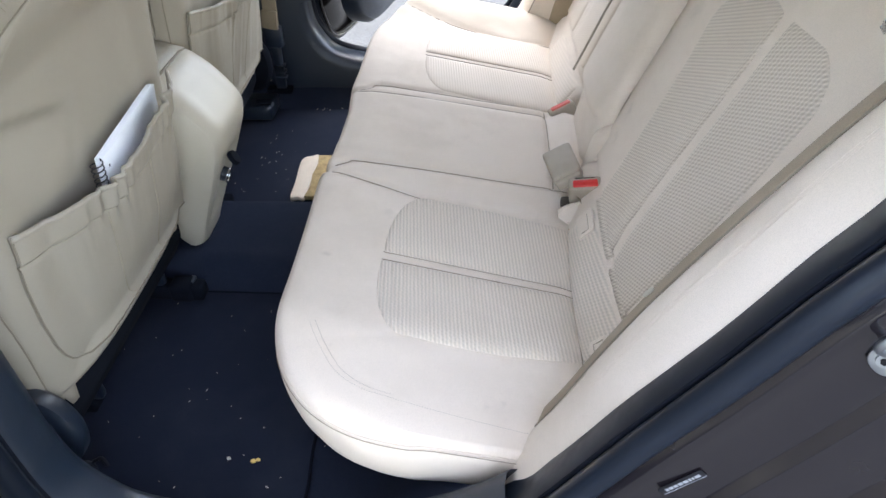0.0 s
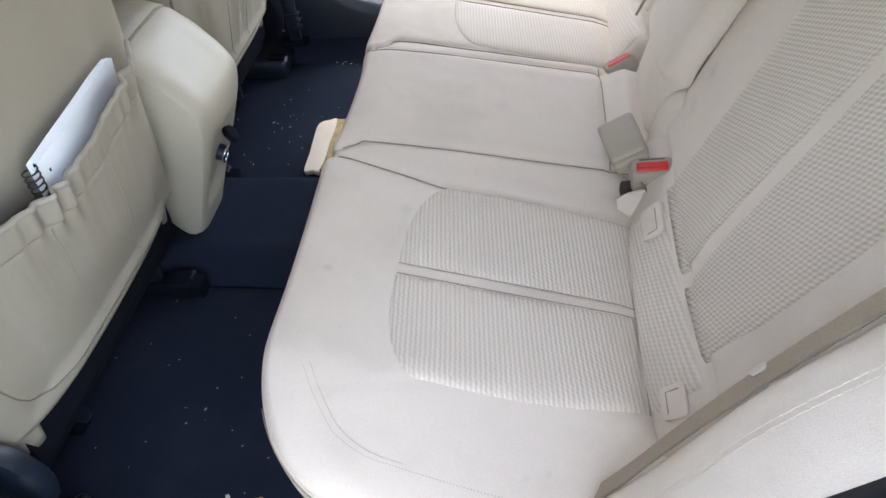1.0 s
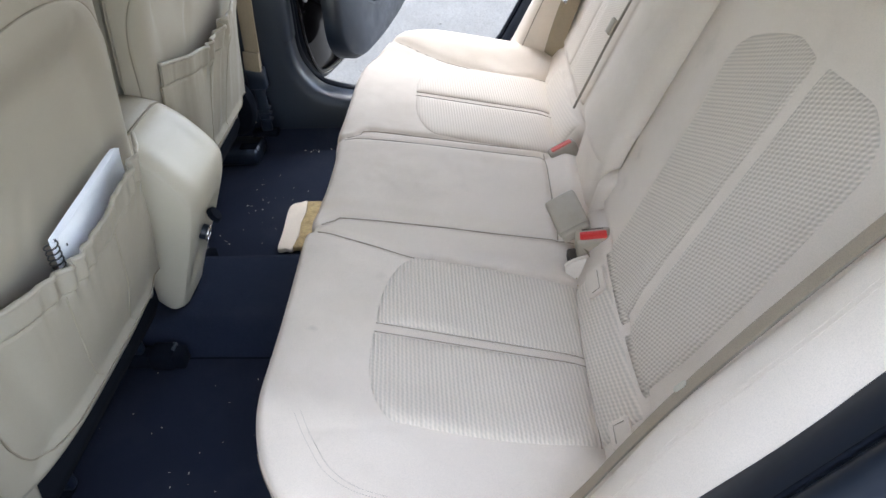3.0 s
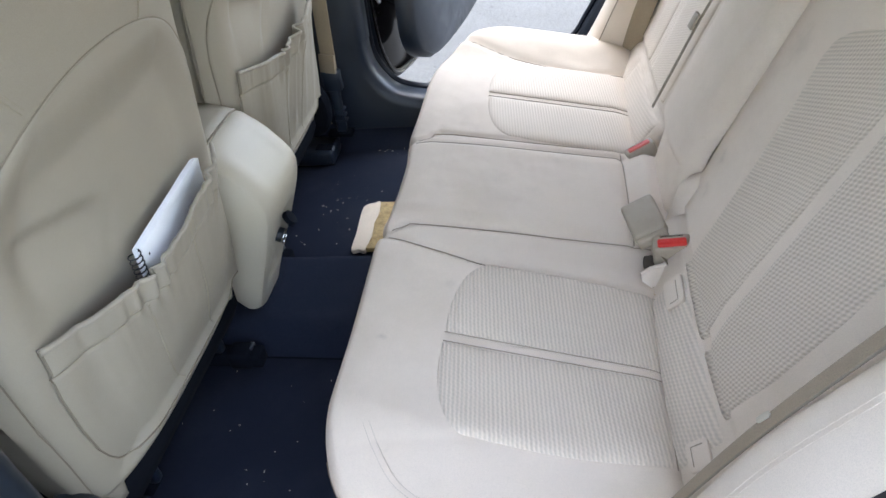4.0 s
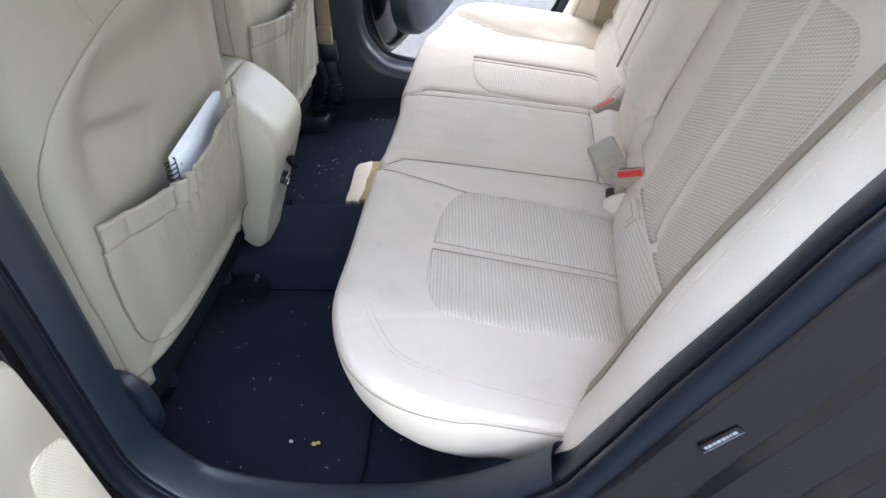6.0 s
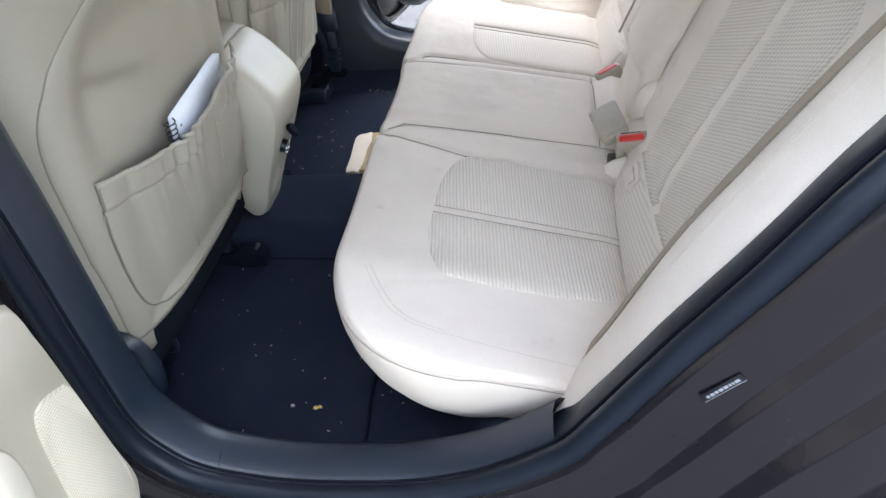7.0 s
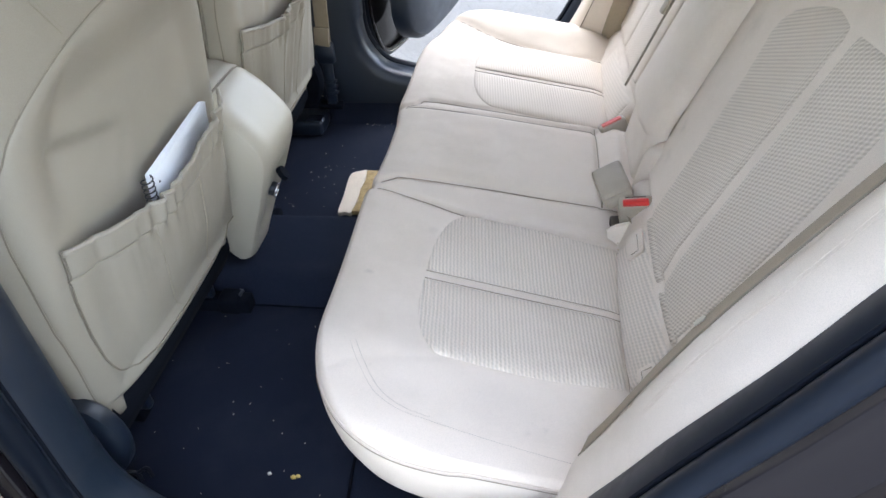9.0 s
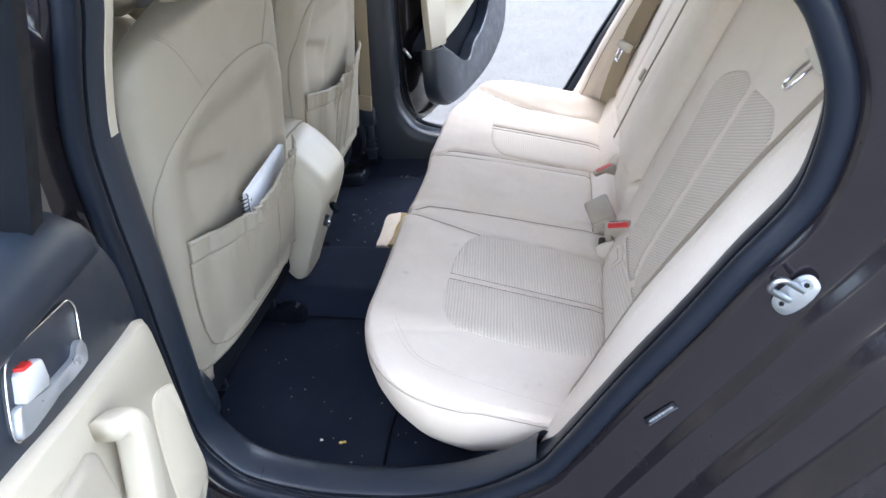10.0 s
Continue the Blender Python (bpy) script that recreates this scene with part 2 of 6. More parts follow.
pane_.node_tree.links.new(both.outputs[0], pn["Material Output"].inputs["Surface"])
M["tint"] = pane_


# ---- builders ----
def thing(name, at, label, category, group="", kind=""):
    e = new(name)
    e.empty_display_size = 0.05
    e.location = at
    return tagged(e, label, category, group, kind)


def origin(parent):
    o = Vector((0, 0, 0))
    while parent is not None:
        o = o + parent.location
        parent = parent.parent
    return o


def mesh(name, verts, faces, material, parent=None, label="", smooth=True):
    """One mesh object from places in the world, under a thing or a part."""
    o = origin(parent)
    me = bpy.data.meshes.new(name)
    v = np.asarray(verts, float) - np.array(o)
    me.from_pydata(v.tolist(), [], faces)
    me.materials.append(material)
    if smooth:
        me.polygons.foreach_set("use_smooth", [True] * len(me.polygons))
    me.update()
    ob = new(name, me)
    ob.parent = parent
    return tagged(ob, label)


def part(name, bm, material, parent, label="", smooth=True):
    bm.verts.index_update()
    ob = mesh(name, [v.co[:] for v in bm.verts], [[v.index for v in f.verts] for f in bm.faces], material, parent, label, smooth)
    bm.free()
    return ob


def auto_smooth(ob, degrees=40):
    me = ob.data
    bm = bmesh.new()
    bm.from_mesh(me)
    lim = radians(degrees)
    for e in bm.edges:
        if len(e.link_faces) == 2 and e.calc_face_angle(0) > lim:
            e.smooth = False
    bm.to_mesh(me)
    bm.free()
    return ob


def spline(points, n, closed=False):
    """n places at even steps along a smooth curve through the points."""
    p = np.asarray(points, float)
    k = len(p)
    out = []
    for i in range(k if closed else k - 1):
        q = [p[(i + d) % k] if closed else p[min(max(i + d, 0), k - 1)] for d in (-1, 0, 1, 2)]
        for s in np.linspace(0, 1, 24, endpoint=False):
            out.append(0.5 * (2 * q[1] + (q[2] - q[0]) * s + (2 * q[0] - 5 * q[1] + 4 * q[2] - q[3]) * s * s + (3 * q[1] - q[0] - 3 * q[2] + q[3]) * s ** 3))
    out.append(p[0] if closed else p[-1])
    out = np.array(out)
    d = np.r_[0, np.cumsum(np.linalg.norm(np.diff(out, axis=0), axis=1))]
    want = np.linspace(0, d[-1], n, endpoint=not closed)
    return np.stack([np.interp(want, d, out[:, c]) for c in range(out.shape[1])], 1)


def grid_faces(rows, cols, wrap_cols=False, wrap_rows=False):
    f = []
    for i in range(rows if wrap_rows else rows - 1):
        for j in range(cols if wrap_cols else cols - 1):
            a, b = i * cols + j, i * cols + (j + 1) % cols
            c, d = ((i + 1) % rows) * cols + (j + 1) % cols, ((i + 1) % rows) * cols + j
            f.append((a, b, c, d))
    return f


def loft(name, rings, material, parent=None, label="", ends=True, loop=False, smooth=True, sharp=0):
    """A closed skin over rings of equal count."""
    r = np.asarray(rings, float)
    k, n = r.shape[:2]
    f = grid_faces(k, n, True, loop)
    if ends and not loop:
        f += [tuple(range(n - 1, -1, -1)), tuple((k - 1) * n + i for i in range(n))]
    bm = bmesh.new()
    vs = [bm.verts.new(v) for v in r.reshape(-1, 3)]
    for q in f:
        try:
            bm.faces.new([vs[i] for i in q])
        except ValueError:
            pass
    bmesh.ops.recalc_face_normals(bm, faces=bm.faces[:])
    ob = part(name, bm, material, parent, label, smooth)
    return auto_smooth(ob, sharp) if sharp else ob


def tube(name, path, radius, material, parent=None, label="", sides=8, closed=False, flat=1.0):
    """A round cord along a path."""
    p = np.asarray(path, float)
    t = np.roll(p, -1, 0) - np.roll(p, 1, 0) if closed else np.gradient(p, axis=0)
    t /= np.linalg.norm(t, axis=1)[:, None] + 1e-12
    up = np.eye(3)[np.argmin(abs(t).max(0))] if closed else (np.array((0, 0, 1.0)) if abs(t[:, 2]).mean() < 0.8 else np.array((1.0, 0, 0)))
    rings = []
    rad = np.broadcast_to(radius, (len(p),))
    for q, d, r in zip(p, t, rad):
        s = np.cross(d, up)
        s /= np.linalg.norm(s) + 1e-12
        w = np.cross(s, d)
        rings.append([q + r * (math.cos(a) * s + flat * math.sin(a) * w) for a in np.linspace(0, 2 * math.pi, sides, endpoint=False)])
    return loft(name, rings, material, parent, label, loop=closed)


def block(name, size, m, material, parent=None, label="", bevel=0.003, seg=2, taper=(1, 1)):
    """A bevelled box of that size, its top narrowed by taper, at the pose m."""
    bm = bmesh.new()
    bmesh.ops.create_cube(bm, size=1)
    for v in bm.verts:
        k = taper if v.co.z > 0 else (1, 1)
        v.co = Vector((v.co.x * size[0] * k[0], v.co.y * size[1] * k[1], v.co.z * size[2]))
    if bevel:
        bmesh.ops.bevel(bm, geom=bm.edges[:], offset=bevel, segments=seg, affect="EDGES", profile=0.5)
    bm.transform(m)
    return auto_smooth(part(name, bm, material, parent, label), 50)


def plate(name, outline, depth, m, material, parent=None, label="", bevel=0.002, seg=2):
    """A flat outline (local x, y) made depth thick (local z), with rounded rims, at the pose m."""
    bm = bmesh.new()
    lo = [bm.verts.new((x, y, 0)) for x, y in outline]
    hi = [bm.verts.new((x, y, depth)) for x, y in outline]
    k = len(lo)
    bm.faces.new(lo[::-1])
    bm.faces.new(hi)
    for i in range(k):
        bm.faces.new((lo[i], lo[(i + 1) % k], hi[(i + 1) % k], hi[i]))
    bmesh.ops.recalc_face_normals(bm, faces=bm.faces[:])
    if bevel:
        rim = [e for e in bm.edges if abs(e.verts[0].co.z - e.verts[1].co.z) < 1e-6]
        bmesh.ops.bevel(bm, geom=rim, offset=bevel, segments=seg, affect="EDGES", profile=0.5)
    bm.transform(m)
    return auto_smooth(part(name, bm, material, parent, label), 50)


def rounded(w, h, r, k=5):
    """A rounded rectangle round the origin."""
    out = []
    for cx, cy, a0 in ((w / 2 - r, h / 2 - r, 0), (-w / 2 + r, h / 2 - r, 90), (-w / 2 + r, -h / 2 + r, 180), (w / 2 - r, -h / 2 + r, 270)):
        out += [(cx + r * math.cos(radians(a0 + 90 * i / k)), cy + r * math.sin(radians(a0 + 90 * i / k))) for i in range(k + 1)]
    return out


def pad(name, front, back, material, parent=None, label=""):
    """A closed cushion: a front sheet and a back sheet of places with the same rows and columns."""
    a, b = np.asarray(front, float), np.asarray(back, float)
    r, c = a.shape[:2]
    f = grid_faces(r, c)
    k = r * c
    f += [tuple(k + i for i in q[::-1]) for q in grid_faces(r, c)]
    rim = [j for j in range(c)] + [i * c + c - 1 for i in range(1, r)] + [(r - 1) * c + j for j in range(c - 2, -1, -1)] + [i * c for i in range(r - 2, 0, -1)]
    for i, j in zip(rim, rim[1:] + rim[:1]):
        f.append((i, k + i, k + j, j))
    bm = bmesh.new()
    me = bpy.data.meshes.new("tmp")
    me.from_pydata(np.r_[a.reshape(-1, 3), b.reshape(-1, 3)].tolist(), [], f)
    bm.from_mesh(me)
    bpy.data.meshes.remove(me)
    bmesh.ops.recalc_face_normals(bm, faces=bm.faces[:])
    return part(name, bm, material, parent, label)


def to_line(px, py, line):
    """The distance of places from a broken line."""
    line = np.asarray(line, float)
    best = np.full(np.shape(px), 9.0)
    for (ax, ay), (bx_, by_) in zip(line[:-1], line[1:]):
        dx, dy = bx_ - ax, by_ - ay
        s = np.clip(((px - ax) * dx + (py - ay) * dy) / (dx * dx + dy * dy + 1e-12), 0, 1)
        best = np.minimum(best, np.hypot(px - ax - s * dx, py - ay - s * dy))
    return best


def soft_step(x, a, b):
    s = np.clip((x - a) / (b - a), 0, 1)
    return s * s * (3 - 2 * s)


def wavy(n, seed, smooth=3):
    r = np.random.RandomState(seed).uniform(-1, 1, n + 2 * smooth)
    return np.convolve(r, np.ones(2 * smooth + 1) / (2 * smooth + 1), "valid")[:n] * 1.8


# ---- the ground and the car's shell ----
MID = 1.255                      # the car's middle line, across


def flip(p, far):
    """A place on the near side, or its mirror on the far side."""
    return (p[0], 2 * MID - p[1], p[2]) if far else tuple(p)


def ground_sheet():
    n = 60
    t = np.linspace(-1, 1, n)
    reach = np.sign(t) * (np.abs(t) ** 4) * 900 + t * 8
    v = [(x, y + 2, 0.004 * noise.noise((x * 0.7, y * 0.7, 0)) if abs(x) < 8 and abs(y) < 8 else 0) for x in reach for y in reach]
    return tagged(mesh("ground", v, grid_faces(n, n), M["ground"]), "pale grey gravelly asphalt beside the parked car", "ground", kind="structure")


ground_sheet()


def gravel():
    """Loose chips on the asphalt beyond the far door."""
    rng = np.random.RandomState(5)
    v, f = [], []
    for _ in range(2600):
        x, y, r = rng.uniform(-1.6, 1.6), 2.3 + rng.uniform(0, 1) ** 1.4 * 4.2, rng.uniform(0.003, 0.008)
        k = len(v)
        a = rng.uniform(0, 6.28)
        for i in range(4):
            v.append((x + r * math.cos(a + i * 1.57) * rng.uniform(0.7, 1.2), y + r * math.sin(a + i * 1.57) * rng.uniform(0.7, 1.2), 0.0))
        v.append((x, y, r * rng.uniform(0.5, 1.0)))
        f += [(k + i, k + (i + 1) % 4, k + 4) for i in range(4)]
    return tagged(mesh("gravel_chips", v, f, M["ground"], smooth=False), "small loose grey gravel chips on the asphalt", "gravel", kind="stuff")


gravel()

# The rear door's opening, seen along y: x and z, from the middle pillar down, along the sill, up the wheel arch, over the top.
OPENING = [(-0.385, 1.30), (-0.412, 1.226), (-0.430, 1.183), (-0.447, 1.135), (-0.463, 1.075), (-0.470, 0.98), (-0.472, 0.863), (-0.478, 0.713), (-0.480, 0.56),
           (-0.452, 0.488), (-0.406, 0.447), (-0.306, 0.426), (-0.204, 0.429), (-0.105, 0.445), (-0.009, 0.485), (0.080, 0.554), (0.120, 0.615), (0.190, 0.743),
           (0.250, 0.845), (0.301, 0.938), (0.346, 1.014), (0.358, 1.07), (0.357, 1.126), (0.338, 1.178), (0.30, 1.235), (0.20, 1.31), (0.05, 1.365), (-0.18, 1.39), (-0.33, 1.365)]
LOOP = spline(OPENING, 220, closed=True)
_t = np.roll(LOOP, -1, 0) - np.roll(LOOP, 1, 0)
_t /= np.linalg.norm(_t, axis=1)[:, None]
OUT = np.stack([_t[:, 1], -_t[:, 0]], 1)          # away from the opening
if (OUT * (LOOP - LOOP.mean(0))).sum() < 0:
    OUT = -OUT


def rim(offset, y, far=False):
    """The opening's outline, moved outward by offset (a number or one for each step), at depth y."""
    p = LOOP + OUT * np.reshape(np.broadcast_to(offset, (len(LOOP),)), (-1, 1))
    return [flip((a, y, b), far) for a, b in p]


def band(name, profile, keep, material, parent, label="", far=False, sharp=35):
    """The part of the frame round the opening whose steps are kept, with the given profile (offset, y)."""
    cols = [rim(o, y, far) for o, y in profile]
    idx = [i for i in range(len(LOOP)) if keep(*LOOP[i])]
    # start the run after a break
    closed = len(idx) == len(LOOP)
    brk = [k for k in range(len(idx)) if (idx[k] - idx[k - 1]) % len(LOOP) != 1]
    if not closed:
        idx = idx[brk[0]:] + idx[:brk[0]]
        idx.append((idx[-1] + 1) % len(LOOP))
    v = [cols[c][i] for i in idx for c in range(len(cols))]
    f = grid_faces(len(idx), len(cols), False, closed)
    bm = bmesh.new()
    vs = [bm.verts.new(p) for p in v]
    for q in f:
        bm.faces.new([vs[i] for i in q])
    bmesh.ops.recalc_face_normals(bm, faces=bm.faces[:])
    return auto_smooth(part(name, bm, material, parent, label), sharp)


def is_sill(x, z):
    return z < 0.61 and x < 0.078


def is_low_pillar(x, z):
    return x < -0.30 and 0.61 <= z < 1.075


def is_high(x, z):
    return z >= 1.075 and x < 0.31


def is_rear(x, z):
    return not (is_sill(x, z) or is_low_pillar(x, z) or is_high(x, z))


def body_side(far):
    side = "far" if far else "near"
    shell = thing("car_body_side", flip((-0.05, 0.40, 0.2), far),
                  "brown-grey metallic car side with black seals round its open rear doorway", "car body")
    # painted shell, stepped round the doorway
    wide = np.where((LOOP[:, 0] < -0.38) & (LOOP[:, 1] > 0.56), 0.0, 1.0)
    wide = np.convolve(np.r_[wide[-8:], wide, wide[:8]], np.ones(17) / 17, "valid")
    prof = [(0.006, 0.484), (0.014, 0.476), (0.020, 0.466), (0.026, 0.459), (0.031, 0.4565), (0.036, 0.457), (0.055, 0.4545), (0.080, 0.449), (0.086, 0.445), (0.090, 0.436), (0.095, 0.4325),
            (0.120, 0.427), (0.135, 0.422), (0.141, 0.416), (0.146, 0.403), (0.152, 0.398), (0.175, 0.390), (0.190, 0.376), (0.205, 0.352), (0.22, 0.338)]
    # by the middle pillar the shell stays shallow, where the door hangs
    cols = []
    for o, y in prof + [(0.36, 0.325), (0.38, 0.36)]:
        off = np.minimum(o, 0.135 + (o - 0.135) * wide) if o > 0.135 else np.full(len(LOOP), o)
        off = np.minimum(off, 0.020 + 0.35 * wide + np.clip(1.0 - LOOP[:, 1], 0, 1) * 0.9 + 0.002 * o)
        p = LOOP + OUT * np.reshape(np.broadcast_to(off, (len(LOOP),)), (-1, 1))
        yy = np.where(wide > 0.5, y, max(y, 0.415)) if o < 0.15 else y * wide + max(y, 0.415) * (1 - wide)
        cols.append([flip((a, float(v_), b), far) for (a, b), v_ in zip(p, np.broadcast_to(yy, (len(LOOP),)))])
    v = [c[i] for i in range(len(LOOP)) for c in cols]
    f = grid_faces(len(LOOP), len(cols), False, True)
    bm = bmesh.new()
    vs = [bm.verts.new(p) for p in v]
    for q in f:
        bm.faces.new([vs[i] for i in q])
    bmesh.ops.recalc_face_normals(bm, faces=bm.faces[:])
    auto_smooth(part("door_jamb", bm, M["paint"], shell, "glossy brown-grey metallic paint"), 60)
    # the fat rubber seal and the fine lip where it meets the linings
    tube("door_seal", rim(0.007, 0.472, far), 0.0145, M["rubber"], shell, "black rubber door seal", sides=14, closed=True)
    tube("seal_lip", rim(-0.002, 0.488, far), 0.0022, M["felt"], shell, "thin dark gap beside the seal", sides=6, closed=True)
    # linings
    sill = [(0.003, 0.484), (-0.001, 0.488), (-0.004, 0.496), (-0.005, 0.530), (-0.001, 0.548), (0.008, 0.558), (0.03, 0.566), (0.20, 0.572)]
    post = [(0.003, 0.484), (-0.002, 0.488), (-0.007, 0.496), (-0.008, 0.534), (0.001, 0.550), (0.016, 0.562), (0.055, 0.570), (0.20, 0.574)]
    arch = [(0.004, 0.484), (0.001, 0.489), (0.001, 0.505), (0.006, 0.522), (0.02, 0.55), (0.10, 0.57)]
    band("sill_lining", sill, is_sill, M["black"], shell, "dusty black plastic sill plate", far)
    band("pillar_lining_lower", post, is_low_pillar, M["black"], shell, "black plastic lower pillar lining", far)
    band("pillar_edge", post[:4] + [(-0.008, 0.516)], is_high, M["black"], shell, "black pillar edge trim", far)
    band("pillar_lining_upper", [(-0.005, 0.514), (-0.009, 0.518), (-0.009, 0.532), (0.003, 0.545), (0.020, 0.558), (0.055, 0.566), (0.12, 0.572)], is_high, M["shell"], shell, "beige upper pillar lining", far)
    band("arch_lining", arch, lambda x, z: is_rear(x, z) or (x > 0.0 and z < 0.62), M["rubber"], shell, "black rubber-covered arch edge", far)
    if not far:
        # sill joint
        tube("sill_joint", [(-0.393, 0.492, 0.4455), (-0.396, 0.51, 0.4475), (-0.399, 0.53, 0.4475), (-0.402, 0.546, 0.4435), (-0.404, 0.557, 0.435)], 0.0011, M["rubber"], shell, "joint in the sill plate", sides=5)
    return shell


near_side = body_side(False)
far_side = body_side(True)


def frame_at(p, out, along):
    """A pose at p whose z looks along out and whose x runs along the given way."""
    z = Vector(out).normalized()
    x = (Vector(along) - z * Vector(along).dot(z)).normalized()
    y = z.cross(x)
    return Matrix(((x[0], y[0], z[0], p[0]), (x[1], y[1], z[1], p[1]), (x[2], y[2], z[2], p[2]), (0, 0, 0, 1)))


def striker():
    """The door's latch striker on the jamb: a base plate, a bent loop and two bolts."""
    p = (0.358, 0.446, 0.920)
    s = thing("door_striker", p, "zinc-plated steel door striker bolted to the painted jamb", "striker")
    out_ = (-0.50, -0.84, 0.18)
    m = frame_at((0.360, 0.4465, 0.919), out_, (0.50, -0.22, 0.84)) @ Matrix.Scale(0.79, 4)
    out = [(0.036, 0.002), (0.033, 0.013), (0.020, 0.019), (0.0, 0.019), (-0.020, 0.018), (-0.033, 0.012), (-0.037, 0.0), (-0.032, -0.012), (-0.014, -0.017), (0.010, -0.016), (0.030, -0.010)]
    plate("base_plate", [tuple(q) for q in spline(out, 50, closed=True)], 0.004, m, M["steel"], s, "", 0.001)
    tip = Vector((-0.029, -0.011, 0.023))
    a, b = m @ Vector((0.012, 0.0, 0.003)), m @ Vector((-0.012, 0.0, 0.003))
    path = spline([a, a + tip * 0.45, a + tip * 0.82, a.lerp(b, 0.16) + tip * 0.97, a.lerp(b, 0.5) + tip * 1.02, a.lerp(b, 0.84) + tip * 0.97, b + tip * 0.82, b + tip * 0.45, b], 40)
    tube("loop", path, 0.0036, M["steel"], s, "bent steel loop", sides=10)
    for q in ((0.022, 0.004), (-0.022, 0.003)):
        b = m @ Vector((*q, 0.004))
        bm = bmesh.new()
        bmesh.ops.create_cone(bm, segments=20, radius1=0.0068, radius2=0.0056, depth=0.004, cap_ends=True)
        bm.transform(frame_at(b, out_, (1, 0, 0.2)))
        bolt = part("bolt", bm, M["steel"], s, "", False)
        bm = bmesh.new()
        bmesh.ops.create_cone(bm, segments=6, radius1=0.0030, radius2=0.0030, depth=0.0016, cap_ends=True)
        bm.transform(frame_at(m @ Vector((*q, 0.0068)), out_, (1, 0, 0.2)))
        part("socket", bm, M["label"], bolt, "dark hexagon socket", False)
    return s


striker()


def jamb_label():
    p = (0.239, 0.4525, 0.716)
    m = frame_at(p, (-0.06, -1, 0.05), (0.62, 0.03, 0.72))
    t = thing("jamb_label", p, "small black film label with pale print on the jamb", "label")
    plate("film", rounded(0.050, 0.0105, 0.0015), 0.0008, m, M["label"], t, "", 0.0002, 1)
    rng = random.Random(3)
    x = -0.019
    while x < 0.016:
        w = rng.uniform(0.002, 0.006)
        block("print_bar", (w, 0.0036, 0.0004), m @ Matrix.Translation((x + w / 2, -0.0005, 0.0011)), M["white"], t, "pale print", bevel=0)
        x += w + 0.0014
    for y in (-0.0050,):
        block("border_line", (0.049, 0.0004, 0.0004), m @ Matrix.Translation((0, y, 0.0011)), M["white"], t, "pale border", bevel=0)
    return t


jamb_label()


def jamb_screw():
    p = (-0.552, 0.442, 0.64)
    s = thing("jamb_screw", p, "dull dark hinge bolt on the front door jamb", "bolt")
    m = frame_at(p, (0.3, -1, 0), (1, 0, 0))
    bm = bmesh.new()
    bmesh.ops.create_cone(bm, segments=18, radius1=0.011, radius2=0.0095, depth=0.006, cap_ends=True)
    bm.transform(m)
    part("head", bm, M["satin"], s, "", False)
    bm = bmesh.new()
    bmesh.ops.create_cone(bm, segments=6, radius1=0.006, radius2=0.0055, depth=0.006, cap_ends=True)
    bm.transform(m @ Matrix.Translation((0, 0, 0.005)))
    part("hexagon", bm, M["satin"], s, "", False)
    block("hinge_leaf", (0.03, 0.055, 0.006), m @ Matrix.Translation((0.006, -0.02, -0.004)), M["paint"], s, "painted hinge leaf", bevel=0.002)
    return s


jamb_screw()


def floor_carpet():
    xs = np.linspace(-1.75, 0.30, 130)
    ys = np.linspace(0.545, 1.965, 150)
    X, Y = np.meshgrid(xs, ys, indexing="ij")
    hump = 0.068 * soft_step(Y, 1.085, 1.165) * (1 - soft_step(Y, 1.345, 1.43))
    edge = 0.06 * (1 - soft_step(Y, 0.55, 0.60)) + 0.07 * soft_step(Y, 1.885, 1.955)
    kick = 0.16 * soft_step(X, -0.14, 0.02)
    rough_ = np.array([[0.0025 * noise.noise((x * 9, y * 9, 0)) for y in ys] for x in xs])
    Z = 0.289 + hump + np.maximum(edge, kick) + rough_
    v = np.stack([X, Y, Z], -1)
    ob = pad("floor", v, v - (0, 0, 0.03), M["carpet"])
    return tagged(ob, "dark navy-black car floor carpet with a raised middle tunnel", "carpet", kind="structure")


floor_carpet()


def floor_mat(far):
    """A pile mat with a bound edge, curling slightly."""
    if far:
        out = [(-0.25, 1.42), (-0.25, 1.55), (-0.25, 1.75), (-0.255, 1.90), (-0.30, 1.915), (-0.45, 1.915), (-0.575, 1.912), (-0.605, 1.895), (-0.615, 1.85), (-0.64, 1.83), (-0.74, 1.825), (-0.76, 1.80), (-0.76, 1.48), (-0.74, 1.43), (-0.70, 1.42)]
    else:
        out = [(-0.243, 0.615), (-0.242, 0.75), (-0.243, 0.95), (-0.245, 1.085), (-0.26, 1.10), (-0.40, 1.103), (-0.62, 1.10), (-0.74, 1.08), (-0.755, 1.05), (-0.755, 0.66), (-0.74, 0.63), (-0.66, 0.615), (-0.50, 0.61), (-0.35, 0.61)]
    t = thing("floor_mat", (-0.5, 1.66 if far else 0.86, 0.29), "thin dark navy-black pile floor mat scattered with lint", "floor mat", "floor mats")
    line = spline(out, 160, closed=True)
    c = line.mean(0)
    rings = []
    for s in (0.97, 0.985, 1.0):
        p = c + (line - c) * s
        z = [0.2985 - (0.0025 if s > 0.99 else 0) for x, y in p]
        rings.append(np.c_[p, z])
    n = len(line)
    v = np.concatenate(rings + [np.c_[line, np.full(n, 0.2895)]])
    f = grid_faces(len(rings) + 1, n, True) + [tuple(range(n - 1, -1, -1))]
    mesh("mat_top", v, f, M["mat"], t)
    tube("bound_edge", np.c_[line, np.full(n, 0.2962)], 0.0032, M["felt"], t, "black stitched binding", sides=6, closed=True)
    return t


floor_mat(False)
floor_mat(True)


